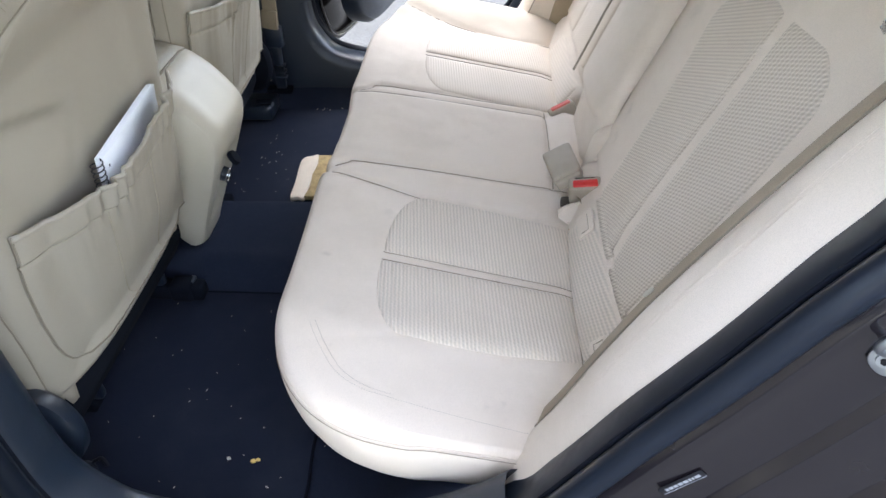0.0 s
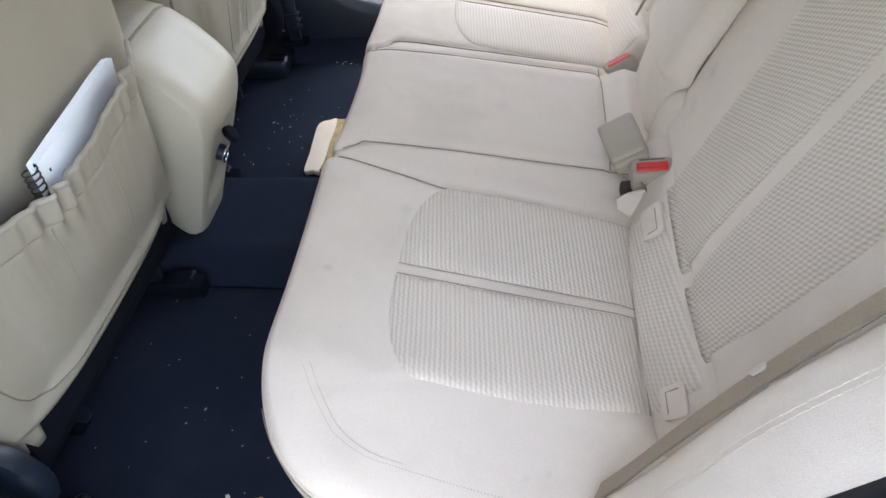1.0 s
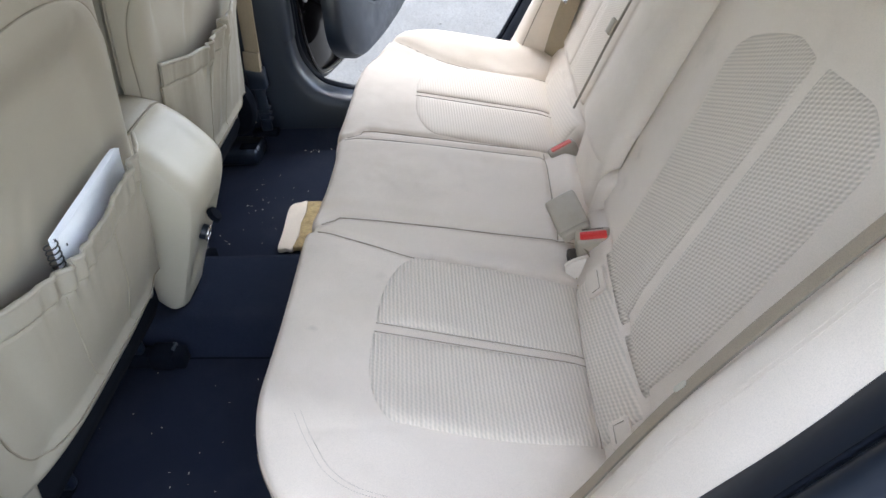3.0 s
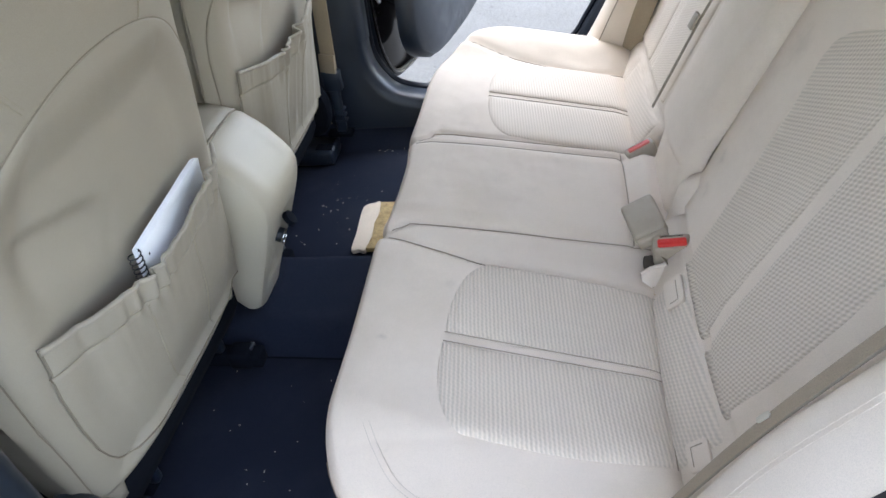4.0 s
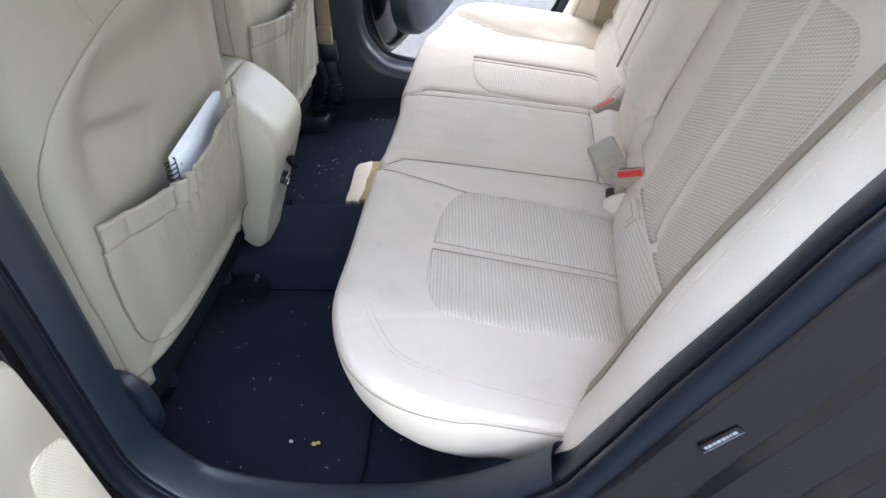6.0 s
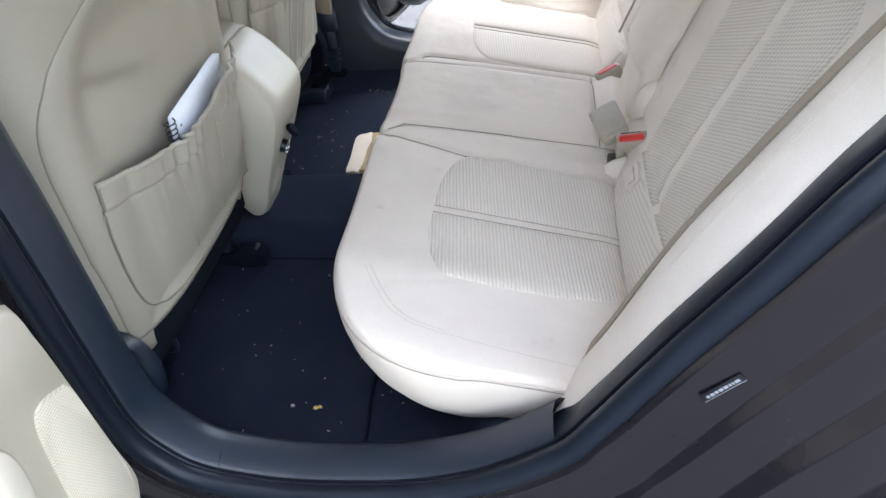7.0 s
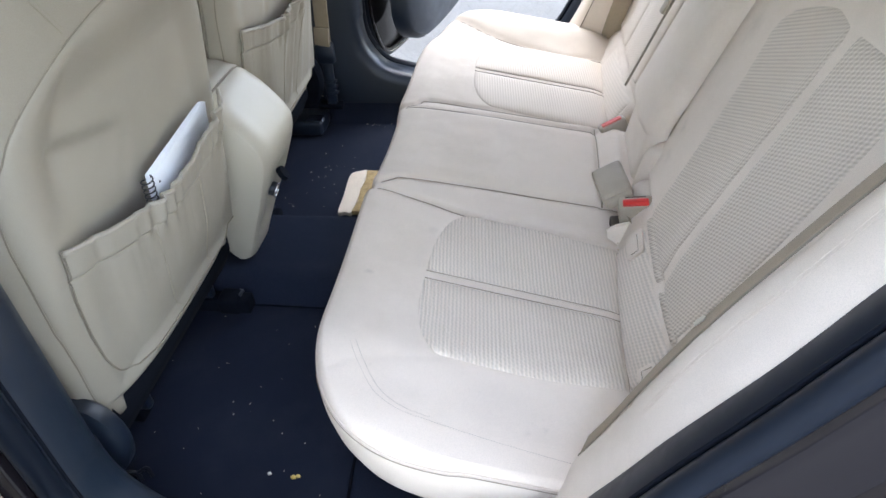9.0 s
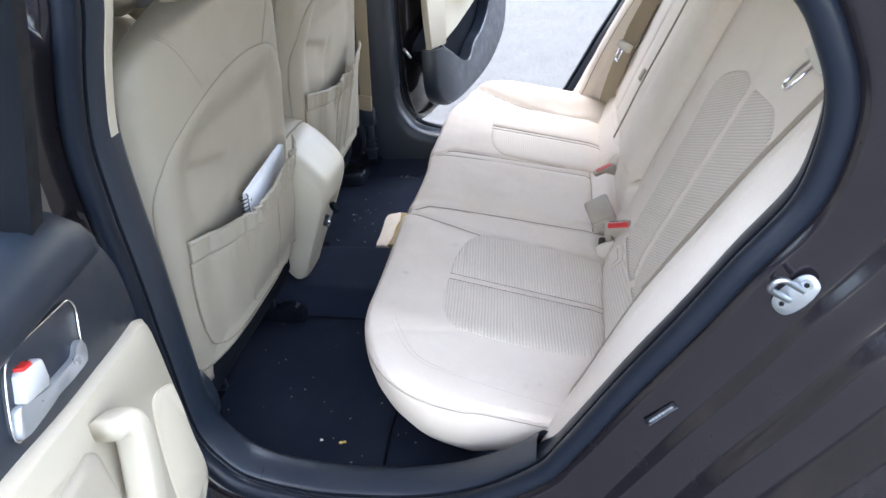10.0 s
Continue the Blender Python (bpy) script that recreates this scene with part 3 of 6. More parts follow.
def roof():
    """Unseen headliner, lengthened to block light; glazed openings front and back left free."""
    t = thing("ceiling", (0, MID, 1.42), "unseen pale beige cloth headliner", "headliner", kind="structure")
    xs, ys = np.linspace(-1.20, 0.92, 30), np.linspace(0.50, 2.01, 24)
    X, Y = np.meshgrid(xs, ys, indexing="ij")
    Z = 1.43 - 0.10 * ((Y - MID) / 0.75) ** 4 * 0.6 - 0.07 * ((X + 0.2) / 0.8) ** 2
    v = np.stack([X, Y, Z], -1)
    pad("liner", v, v + (0, 0, 0.03), M["liner"], t)
    pad("roof_skin", v + (0, 0, 0.034), v + (0, 0, 0.05), M["paint"], t, "brown-grey painted roof")
    return t


roof()


def cabin_ends():
    """Parcel shelf, tail wall and front scuttle that close the cabin."""
    t = thing("parcel_shelf", (0.75, MID, 1.1), "black felt parcel shelf behind the seat backs", "shelf", kind="structure")
    block("shelf_board", (0.55, 1.40, 0.03), pose(0.80, MID, 1.085), M["felt"], t, bevel=0.006)
    block("tail_wall", (0.04, 1.55, 0.85), pose(1.10, MID, 0.66), M["paint"], t, bevel=0.01)
    # unseen rear window, added to keep light off the front seat backs
    a = np.array([[(x, MID + 0.66 * v * k, z) for v in np.linspace(-1, 1, 10)] for x, z, k in zip(np.linspace(0.90, 1.12, 8), np.linspace(1.375, 1.09, 8), np.linspace(0.9, 1.0, 8))])
    pad("rear_window", a, a + (0.004, 0, 0.003), M["tint"], t, "unseen rear window, tinted to cut light")
    block("rear_bulkhead", (0.02, 1.40, 0.75), pose(0.62, MID, 0.70), M["felt"], t, bevel=0.004)
    return t


cabin_ends()


def windscreen():
    """Unseen raked screen from the dashboard to the roof's front edge, cutting the light."""
    t = thing("windscreen", (-1.5, MID, 1.0), "unseen raked windscreen above the dashboard, tinted to cut light", "windscreen", kind="structure")
    rows = [[(x - 0.07 * math.cos(v * 1.3), MID + 0.72 * v * k, z) for v in np.linspace(-1, 1, 14)] for x, z, k in zip(np.linspace(-1.88, -1.14, 10), np.linspace(0.99, 1.40, 10), np.linspace(1.0, 0.84, 10))]
    a = np.array(rows)
    pad("pane", a, a + (-0.003, 0, 0.004), M["tint"], t, "unseen screen glass, tinted to cut light")
    return t


windscreen()


def front_door(far):
    """The closed front door: lower lining and, above it, the open light of its window."""
    def q(x, y, z):
        return flip((x, y, z), far)
    t = thing("front_door", q(-1.1, 0.45, 0.3), "closed front door with a beige lining and white-trimmed armrest", "car door", "front doors")
    prof = [(0.36, 0.30), (0.335, 0.55), (0.335, 0.80), (0.36, 1.03), (0.44, 1.05), (0.52, 1.045), (0.545, 1.0), (0.53, 0.86), (0.50, 0.80), (0.545, 0.74), (0.55, 0.60), (0.53, 0.36), (0.48, 0.30)]
    ring = lambda x: [q(x, y, z) for y, z in prof]
    loft("lining", [ring(x) for x in np.linspace(-1.72, -0.60, 8)], M["shell"], t, "", sharp=40)
    block("outer_skin", (1.12, 0.016, 0.74), pose(*q(-1.16, 0.326, 0.68)), M["paint"], t, "brown-grey painted outer skin", bevel=0.006)
    block("armrest", (0.62, 0.07, 0.06), pose(*q(-1.15, 0.565, 0.80)), M["hide"], t, "beige armrest", bevel=0.015, seg=3)
    block("trim_strip", (0.80, 0.012, 0.05), pose(*q(-1.15, 0.552, 0.93)), M["white"], t, "white trim strip", bevel=0.004)
    block("window_frame", (0.05, 0.05, 0.42), pose(*q(-0.60, 0.43, 1.20), 0, 0, 0), M["black"], t, "black window post", bevel=0.01)
    # unseen pane, added to cut light through the front window
    block("window_pane", (1.06, 0.004, 0.36), pose(*q(-1.16, 0.425, 1.215), 8 if far else -8, 0, 0), M["tint"], t, "unseen window glass, tinted to cut light", bevel=0)
    return t


front_door(False)
front_door(True)


def dashboard():
    t = thing("dashboard", (-1.55, MID, 0.55), "two-tone dashboard, dark above and beige below", "dashboard")
    def ring(y):
        d = 0.02 * math.cos((y - MID) * 4)
        return [(-1.78, y, 0.40), (-1.42 - d, y, 0.50), (-1.36 - d, y, 0.70), (-1.38 - d, y, 0.86), (-1.44 - d, y, 0.92), (-1.60, y, 0.95), (-1.85, y, 0.97)]
    loft("lower_panel", [ring(y) for y in np.linspace(0.56, 1.95, 12)], M["shell"], t, "beige lower panel", sharp=40)
    block("top_pad", (0.40, 1.36, 0.05), pose(-1.64, MID, 0.99), M["black"], t, "black top pad", bevel=0.02, seg=3)
    grip = []
    for u in np.linspace(-1, 1, 17):
        w = math.sqrt(max(0.03, 1 - abs(u) ** 3))
        grip.append([(-1.36 + 0.05 * w * math.cos(b), 1.88 + u * 0.06, 0.945 + 0.045 * w * math.sin(b)) for b in np.linspace(0, 2 * math.pi, 18, endpoint=False)])
    loft("end_cap", grip, M["shell"], t, "rounded beige end of the dashboard")
    for y in (1.10, 1.40, 1.86):
        v = block("vent", (0.02, 0.13, 0.07), pose(-1.405, y, 0.86), M["black"], t, "black air vent", bevel=0.008)
        for k in range(4):
            block("slat", (0.012, 0.115, 0.004), pose(-1.395, y, 0.838 + 0.015 * k), M["satin"], v, "", bevel=0.001)
    return t


dashboard()


# ---- the rear bench ----
SEAT_MID = 1.275
Y0, Y1 = 0.572, 1.952            # the cushion's ends
A_SEAM = [(-0.28, 1.085), (-0.214, 1.115), (-0.186, 1.127), (-0.05, 1.137), (0.06, 1.141), (0.20, 1.147)]
A_DIAG = [(-0.28, 1.10), (-0.207, 1.083), (-0.13, 1.067), (-0.065, 1.053), (0.05, 1.050), (0.20, 1.036)]
B_SEAM = [(-0.28, 1.36), (-0.212, 1.388), (-0.187, 1.418), (-0.078, 1.427), (0.05, 1.434), (0.20, 1.443)]
B_LOW = [(-0.28, 1.36), (-0.209, 1.372), (-0.075, 1.394), (0.17, 1.412)]
B_DIAG = [(-0.28, 1.885), (-0.177, 1.838), (-0.10, 1.81), (-0.04, 1.793), (0.107, 1.774), (0.22, 1.795)]
REAR_LINE = [(0.172, 1.15), (0.171, 1.26), (0.170, 1.36), (0.168, 1.43)]
A_LOW = [(-0.25, 0.68), (-0.225, 0.686), (-0.184, 0.708), (-0.067, 0.733)]
STITCH = [(-0.196, 0.730), (-0.179, 0.700), (-0.150, 0.661), (-0.116, 0.641), (-0.078, 0.633), (-0.005, 0.622), (0.065, 0.614), (0.13, 0.608)]


def cushion_top(x, y):
    """Height of the cushion's top."""
    z = 0.574 - 0.197 * x
    z = z + 0.022 * soft_step(y, 0.85, 1.20)
    z = z + 0.006 * soft_step(y, 1.14, 1.17) * (1 - soft_step(y, 1.37, 1.41))
    z = z + 0.030 * soft_step(x, 0.171, 0.215) * soft_step(y, 1.14, 1.17) * (1 - soft_step(y, 1.40, 1.43))
    z = z - 0.012 * np.exp(-((y - 1.095) / 0.028) ** 2) * soft_step(x, -0.15, 0.15)
    z = z + 0.007 * np.exp(-((y - 0.745) / 0.045) ** 2) + 0.036 * soft_step(y, 1.77, 1.88)
    z = z - 0.007 * np.clip((0.750 - y) / 0.178, 0, 1) ** 2 - 0.03 * np.clip((y - 1.88) / 0.075, 0, 1) ** 2.5
    z = z - 0.012 * soft_step(x, 0.16, 0.235)
    return z


def cushion_front(y):
    """How far forward the cushion reaches."""
    near = np.clip((0.83 - y) / 0.2445, 0, 1)
    far_ = np.clip((y - 1.62) / 0.34, 0, 1)
    x = -0.257 + 0.20 * (1 - (1 - near ** 2.6) ** (1 / 2.6)) + 0.30 * (1 - (1 - far_ ** 2.2) ** (1 / 2.2))
    x = x + 0.016 * np.exp(-((y - 1.245) / 0.125) ** 4) + 0.006 * soft_step(y, 1.3, 1.5)
    return x + 0.008 * np.exp(-((y - 1.100) / 0.012) ** 2) + 0.006 * np.exp(-((y - 1.378) / 0.012) ** 2)


BENCH = thing("rear_bench", (0.1, SEAT_MID, 0.36), "beige cloth rear bench with ribbed inserts, faintly dirty", "car seat")


SEAMS = [(A_SEAM, 0.006, 0.007), (A_DIAG, 0.006, 0.007), (B_SEAM, 0.006, 0.007), (B_LOW, 0.004, 0.006), (B_DIAG, 0.006, 0.008), (A_LOW, 0.0009, 0.006), (REAR_LINE, 0.005, 0.006)]


def surface(x, y):
    """Height of the upholstery with its seams drawn in and its rolled front."""
    z = cushion_top(x, y) - 0.011 * np.clip(1 - (x - cushion_front(y)) / 0.055, 0, 1) ** 2
    for line, deep, w in SEAMS:
        z = z - deep * np.exp(-(to_line(x, y, line) / w) ** 2)
    return z


def rear_cushion():
    t = BENCH
    EDGE = 0.0135
    ya, yb = Y0 + EDGE, Y1 - EDGE
    ys = np.r_[ya + 0.10 * np.linspace(0, 1, 34) ** 2, np.linspace(ya + 0.10, yb - 0.14, 300)[1:-1], yb - 0.14 * np.linspace(1, 0, 34) ** 2]
    cols, back = 150, 0.236
    top = []
    for y in ys:
        xf = float(cushion_front(np.array(y))) + EDGE
        x = xf + (back - xf) * np.linspace(0, 1, cols) ** 1.15
        top.append(np.c_[x, np.full(cols, y), surface(x, np.full(cols, y))])
    top = np.array(top)
    rim_idx = [(0, c) for c in range(cols - 1, 0, -1)] + [(r, 0) for r in range(len(ys))] + [(len(ys) - 1, c) for c in range(1, cols)]
    path = np.array([top[r, c] for r, c in rim_idx])
    tg = np.gradient(path[:, :2], axis=0)
    for _ in range(6):
        tg = (np.roll(tg, 1, 0) + 2 * tg + np.roll(tg, -1, 0)) / 4
    tg /= np.linalg.norm(tg, axis=1)[:, None] + 1e-9
    nrm = np.stack([tg[:, 1], -tg[:, 0]], 1)
    if nrm[len(nrm) // 2, 0] > 0:
        nrm = -nrm
    skirt = [(0.0055, -0.0030), (0.0100, -0.0095), (0.0128, -0.0180), (0.0135, -0.0260), (0.0128, -0.045), (0.0085, -0.072), (-0.002, -0.105), (-0.022, -0.145), (-0.050, -0.182), (-0.080, -0.215)]
    rings = [np.c_[path[:, :2] + nrm * o, np.maximum(path[:, 2] + dz, 0.345)] for o, dz in skirt]
    n_top = top.shape[0] * cols
    verts = np.concatenate([top.reshape(-1, 3)] + rings)
    faces = grid_faces(len(ys), cols)
    ids = [[r * cols + c for r, c in rim_idx]] + [[n_top + k * len(path) + i for i in range(len(path))] for k in range(len(rings))]
    for a, b in zip(ids[:-1], ids[1:]):
        faces += [(a[i], b[i], b[i + 1], a[i + 1]) for i in range(len(path) - 1)]
    bm = bmesh.new()
    vs = [bm.verts.new(v) for v in verts]
    for q in faces:
        bm.faces.new([vs[i] for i in q])
    bmesh.ops.recalc_face_normals(bm, faces=bm.faces[:])
    t = part("cushion", bm, M["seat_cloth"], t, "long cloth cushion with faint dirt marks")
    # piping along the near rim, fading out on the front
    run = [i for i, p in enumerate(path) if p[1] < 0.69 and p[0] < 0.14]
    tube("piping", spline(rings[1][run] + np.c_[nrm[run] * 0.0008, np.full(len(run), 0.0004)], 110), np.r_[np.full(80, 0.0014), np.linspace(0.0014, 0.0003, 30)], M["cloth"], t, "sewn piping", sides=7)
    # this dark line paints the thin shade below the piping
    tube("piping_seam", spline(rings[2][run] + np.c_[nrm[run] * 0.0003, np.full(len(run), 0.0052)], 110), 0.0007, M["crease"], t, "dark line painting the shade under the piping", sides=5)

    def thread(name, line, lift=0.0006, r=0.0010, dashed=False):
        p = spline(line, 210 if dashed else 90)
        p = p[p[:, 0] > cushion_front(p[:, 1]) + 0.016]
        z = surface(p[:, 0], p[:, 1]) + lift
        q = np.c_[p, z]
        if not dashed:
            # the dark tone stands in for shade in the seam groove
            return tube(name, q, r, M["crease"], t, "thread darkened to stand for the groove's shade", sides=5)
        v = [q[i:i + 2] for i in range(0, len(q) - 2, 2)]
        bm = bmesh.new()
        for a, b in v:
            b = a + (b - a) * 0.75
            m_ = Matrix.Translation((a + b) / 2) @ Vector(b - a).to_track_quat("X", "Z").to_matrix().to_4x4()
            bmesh.ops.create_cube(bm, size=1, matrix=m_ @ Matrix.Diagonal((float(np.linalg.norm(b - a)), 0.0008, 0.0006, 1)))
        return part(name, bm, M["cloth_thread"], t, "row of stitches", False)
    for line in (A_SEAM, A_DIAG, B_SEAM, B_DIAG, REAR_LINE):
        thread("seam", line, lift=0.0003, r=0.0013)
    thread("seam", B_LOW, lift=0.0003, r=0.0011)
    thread("stitching", STITCH, lift=0.0005, dashed=True)
    thread("stitching", [(x + 0.007, y + 0.004) for x, y in STITCH[:5]], lift=0.0005, dashed=True)

    # ribbed inserts
    def insert(y0, y1, left, right, label=""):
        rows_, backs = [], []
        for y in np.linspace(y0, y1, 44):
            xl, xr = left(y), right(y)
            ex = min(y - y0, y1 - y)
            row = []
            for s in np.r_[0, 0.006, 0.016, np.linspace(0.03, 0.97, 34), 0.984, 0.994, 1]:
                x = xl + (xr - xl) * s
                e = min(ex, (x - xl) * 0.9, (xr - x))
                h = 0.0045 * (1 - math.exp(-e / 0.008)) - 0.0028 * math.exp(-e / 0.002)
                row.append((x, y, float(cushion_top(np.array(x), np.array(y))) + h))
            rows_.append(row)
            backs.append([(a, b, c - 0.012) for a, b, c in row])
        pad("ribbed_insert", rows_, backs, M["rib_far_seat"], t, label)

    diag_y = lambda x: np.interp(x, *zip(*A_DIAG))
    # near seat: the rear half runs up to the slanting seam
    def near_left(y):
        c = np.clip((y - 0.905) / 0.147, 0, 1)
        return -0.119 + 0.062 * (1 - math.sqrt(max(0, 1 - c ** 2.4)))
    rows_, backs = [], []
    for s in np.linspace(0, 1, 44):
        row = []
        for k in np.r_[0, 0.006, 0.016, np.linspace(0.03, 0.97, 34), 0.984, 0.994, 1]:
            yl = 0.906 + (1.052 - 0.906) * s
            xl = near_left(yl)
            x = xl + (0.193 - xl) * k
            lo = 0.906 - 0.014 * k
            hi = float(diag_y(max(x, -0.057))) - 0.001
            y = lo + (hi - lo) * s
            e = min((y - lo), (hi - y), (x - xl) * 0.9, 0.193 - x)
            h = 0.0045 * (1 - math.exp(-e / 0.008)) - 0.0028 * math.exp(-e / 0.002)
            row.append((x, y, float(cushion_top(np.array(x), np.array(y))) + h))
        rows_.append(row)
        backs.append([(a, b, c - 0.012) for a, b, c in row])
    pad("ribbed_insert", rows_, backs, M["rib_seat"], t)
    def low_left(y):
        c = np.clip((0.865 - y) / 0.132, 0, 1)
        return -0.121 + 0.056 * (1 - math.sqrt(max(0, 1 - c ** 2.2)))
    rows_, backs = [], []
    for s in np.linspace(0, 1, 44):
        row = []
        for k in np.r_[0, 0.006, 0.016, np.linspace(0.03, 0.97, 34), 0.984, 0.994, 1]:
            yl = 0.734 + (0.888 - 0.734) * s
            xl = low_left(yl)
            x = xl + (0.190 - xl) * k
            hi = 0.889 - 0.012 * k
            lo = 0.734 - 0.010 * math.sin(math.pi * k)
            y = lo + (hi - lo) * s
            e = min((y - lo), (hi - y), (x - xl) * 0.9, 0.190 - x)
            h = 0.0045 * (1 - math.exp(-e / 0.008)) - 0.0028 * math.exp(-e / 0.002)
            row.append((x, y, float(cushion_top(np.array(x), np.array(y))) + h))
        rows_.append(row)
        backs.append([(a, b, c - 0.012) for a, b, c in row])
    pad("ribbed_insert", rows_, backs, M["rib_seat"], t)
    # dark cords that paint shade into the creases where the inserts meet the cloth
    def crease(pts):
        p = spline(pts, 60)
        tube("crease", np.c_[p, cushion_top(p[:, 0], p[:, 1]) + 0.0006], 0.0009, M["crease"], t, "sewn crease, its shade drawn as a dark cord", sides=5)
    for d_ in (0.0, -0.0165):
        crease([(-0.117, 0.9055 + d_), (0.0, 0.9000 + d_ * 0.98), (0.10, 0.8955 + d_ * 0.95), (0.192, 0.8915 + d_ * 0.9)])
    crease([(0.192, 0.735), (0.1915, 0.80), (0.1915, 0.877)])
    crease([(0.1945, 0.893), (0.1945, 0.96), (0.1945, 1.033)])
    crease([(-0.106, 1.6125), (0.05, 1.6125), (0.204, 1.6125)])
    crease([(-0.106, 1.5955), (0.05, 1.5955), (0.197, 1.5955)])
    # far seat
    far_up = lambda y: -0.110 + 0.062 * (1 - math.sqrt(max(0, 1 - np.clip((y - 1.63) / 0.145, 0, 1) ** 2.2)))
    far_dn = lambda y: -0.107 + 0.064 * (1 - math.sqrt(max(0, 1 - np.clip((1.585 - y) / 0.150, 0, 1) ** 2.2)))
    insert(1.613, 1.777, far_up, lambda y: 0.205)
    insert(1.437, 1.595, far_dn, lambda y: 0.198)
    return t


rear_cushion()

BACK_Z = [0.50, 0.535, 0.575, 0.61, 0.66, 0.72, 0.82, 0.92, 1.0, 1.07, 1.12, 1.17, 1.20]
BACK_X = [0.190, 0.200, 0.226, 0.250, 0.272, 0.296, 0.338, 0.380, 0.412, 0.442, 0.466, 0.492, 0.52]


def back_x(z):
    return np.interp(z, BACK_Z, BACK_X)


def smooth_back(z):
    return sum(back_x(z + d) for d in (-0.02, -0.01, 0, 0.01, 0.02)) / 5


def backrest(y0, y1, crease, label, slant=0.0, proud=0.0, low=0.50, top=1.19, bulge=0.012, wing=None, roll_low=0.034):
    """One backrest, bulging, with rolled edges and a crease across its lower part."""
    zs = np.linspace(low, top, 170)
    us = np.r_[0, 0.004, 0.012, 0.022, np.linspace(0.035, 0.965, 60), 0.978, 0.988, 0.996, 1]
    rows, backs = [], []
    for z in zs:
        a, b = y0, y1 + slant * (z - 0.6)
        row = []
        for u in us:
            y = a + (b - a) * u
            e = min(y - a, b - y)
            e2 = min(top - z, z - low)
            r = 0.034
            re = roll_low if y - a < b - y else r
            roll = (2.1 if roll_low > 0.05 and y - a < b - y else 1.0) * (re - math.sqrt(max(0.0, re * re - max(0.0, re - e) ** 2))) + r - math.sqrt(max(0.0, r * r - max(0.0, r - e2) ** 2))
            x = float(smooth_back(z)) - proud + roll - bulge * math.sin(math.pi * u) ** 0.7
            if crease:
                x += 0.009 * math.exp(-((z - 0.604 - 0.01 * math.sin(u * 3)) / 0.007) ** 2)
            if wing:
                x -= wing(y, z)
            row.append((x, y, z))
        rows.append(row)
        backs.append([(0.585, y, z) for (x, y, z) in row])
    return pad("backrest", rows, backs, M["back_cloth"], BENCH, label)


def back_insert(t, y_of, z0, z1, y0, y1, cloth="rib_back", wing=None):
    """A dimpled cloth panel on a backrest. y_of(z) gives its two edges."""
    rows, backs = [], []
    for z in np.linspace(z0, z1, 80):
        a, b = y_of(z)
        row = []
        for u in np.r_[0, 0.01, 0.03, np.linspace(0.06, 0.94, 22), 0.97, 0.99, 1]:
            y = a + (b - a) * u
            e = min(y - a, b - y, z1 - z, z - z0 + 0.01)
            uu = (y - y0) / (y1 - y0)
            h = 0.0045 * (1 - math.exp(-e / 0.008)) - 0.003 * math.exp(-e / 0.002)
            x = float(smooth_back(z)) - 0.012 * math.sin(math.pi * uu) ** 0.7 - h 
            x += 0.009 * math.exp(-((z - 0.604 - 0.01 * math.sin(uu * 3)) / 0.007) ** 2)
            if wing:
                x -= wing(y, z)
            row.append((x, y, z))
        rows.append(row)
        backs.append([(x + 0.012, y, z) for x, y, z in row])
    return pad("ribbed_insert" if cloth in ("rib_low", "rib_far_low") else "dimpled_insert", rows, backs, M[cloth], t)


def near_ridge(y, z):
    """The near backrest's standing fold between its two inserts."""
    return 0.010 * math.exp(-((y - 0.880) / 0.045) ** 2) * float(soft_step(np.array(z), 0.60, 0.68)) * (1 - 0.7 * float(soft_step(np.array(z), 0.96, 1.04)))


near_back = backrest(0.640, 1.212, True, "beige cloth rear backrest with dimpled inserts and smudges", slant=0.08, wing=near_ridge, roll_low=0.085)
NEAR_LEFT = ((0.632, 0.76, 0.855, 0.915, 0.935, 0.953, 0.970, 0.984, 0.994), (1.052, 1.056, 1.068, 1.083, 1.078, 1.058, 1.024, 0.985, 0.945))
back_insert(near_back, lambda z: (0.889 + 0.012 * np.clip((z - 0.97) / 0.024, 0, 1) ** 2, float(np.interp(z, *NEAR_LEFT))), 0.606, 0.994, 0.632, 1.24, wing=near_ridge)
back_insert(near_back, lambda z: (0.735, 1.035), 0.537, 0.602, 0.632, 1.24, "rib_low")
back_insert(near_back, lambda z: (float(np.interp(z, (0.632, 0.70, 0.80, 0.95, 0.975, 0.990, 0.996), (0.762, 0.748, 0.740, 0.738, 0.752, 0.778, 0.805))), 0.873), 0.606, 0.996, 0.632, 1.24, wing=near_ridge)
far_back = backrest(1.442, 1.935, True, "beige cloth rear backrest with dimpled inserts in the far seat", slant=0.0)
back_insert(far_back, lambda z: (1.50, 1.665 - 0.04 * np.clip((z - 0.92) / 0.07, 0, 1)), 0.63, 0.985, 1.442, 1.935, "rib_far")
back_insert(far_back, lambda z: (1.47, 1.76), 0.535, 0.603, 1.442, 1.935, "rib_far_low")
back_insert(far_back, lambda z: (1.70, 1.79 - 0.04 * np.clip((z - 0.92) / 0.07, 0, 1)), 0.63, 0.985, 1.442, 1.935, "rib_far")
centre_back = backrest(1.205, 1.428, False, "plain beige cloth centre backrest with a belt slot", proud=0.034, low=0.655, top=1.19, bulge=0.014)


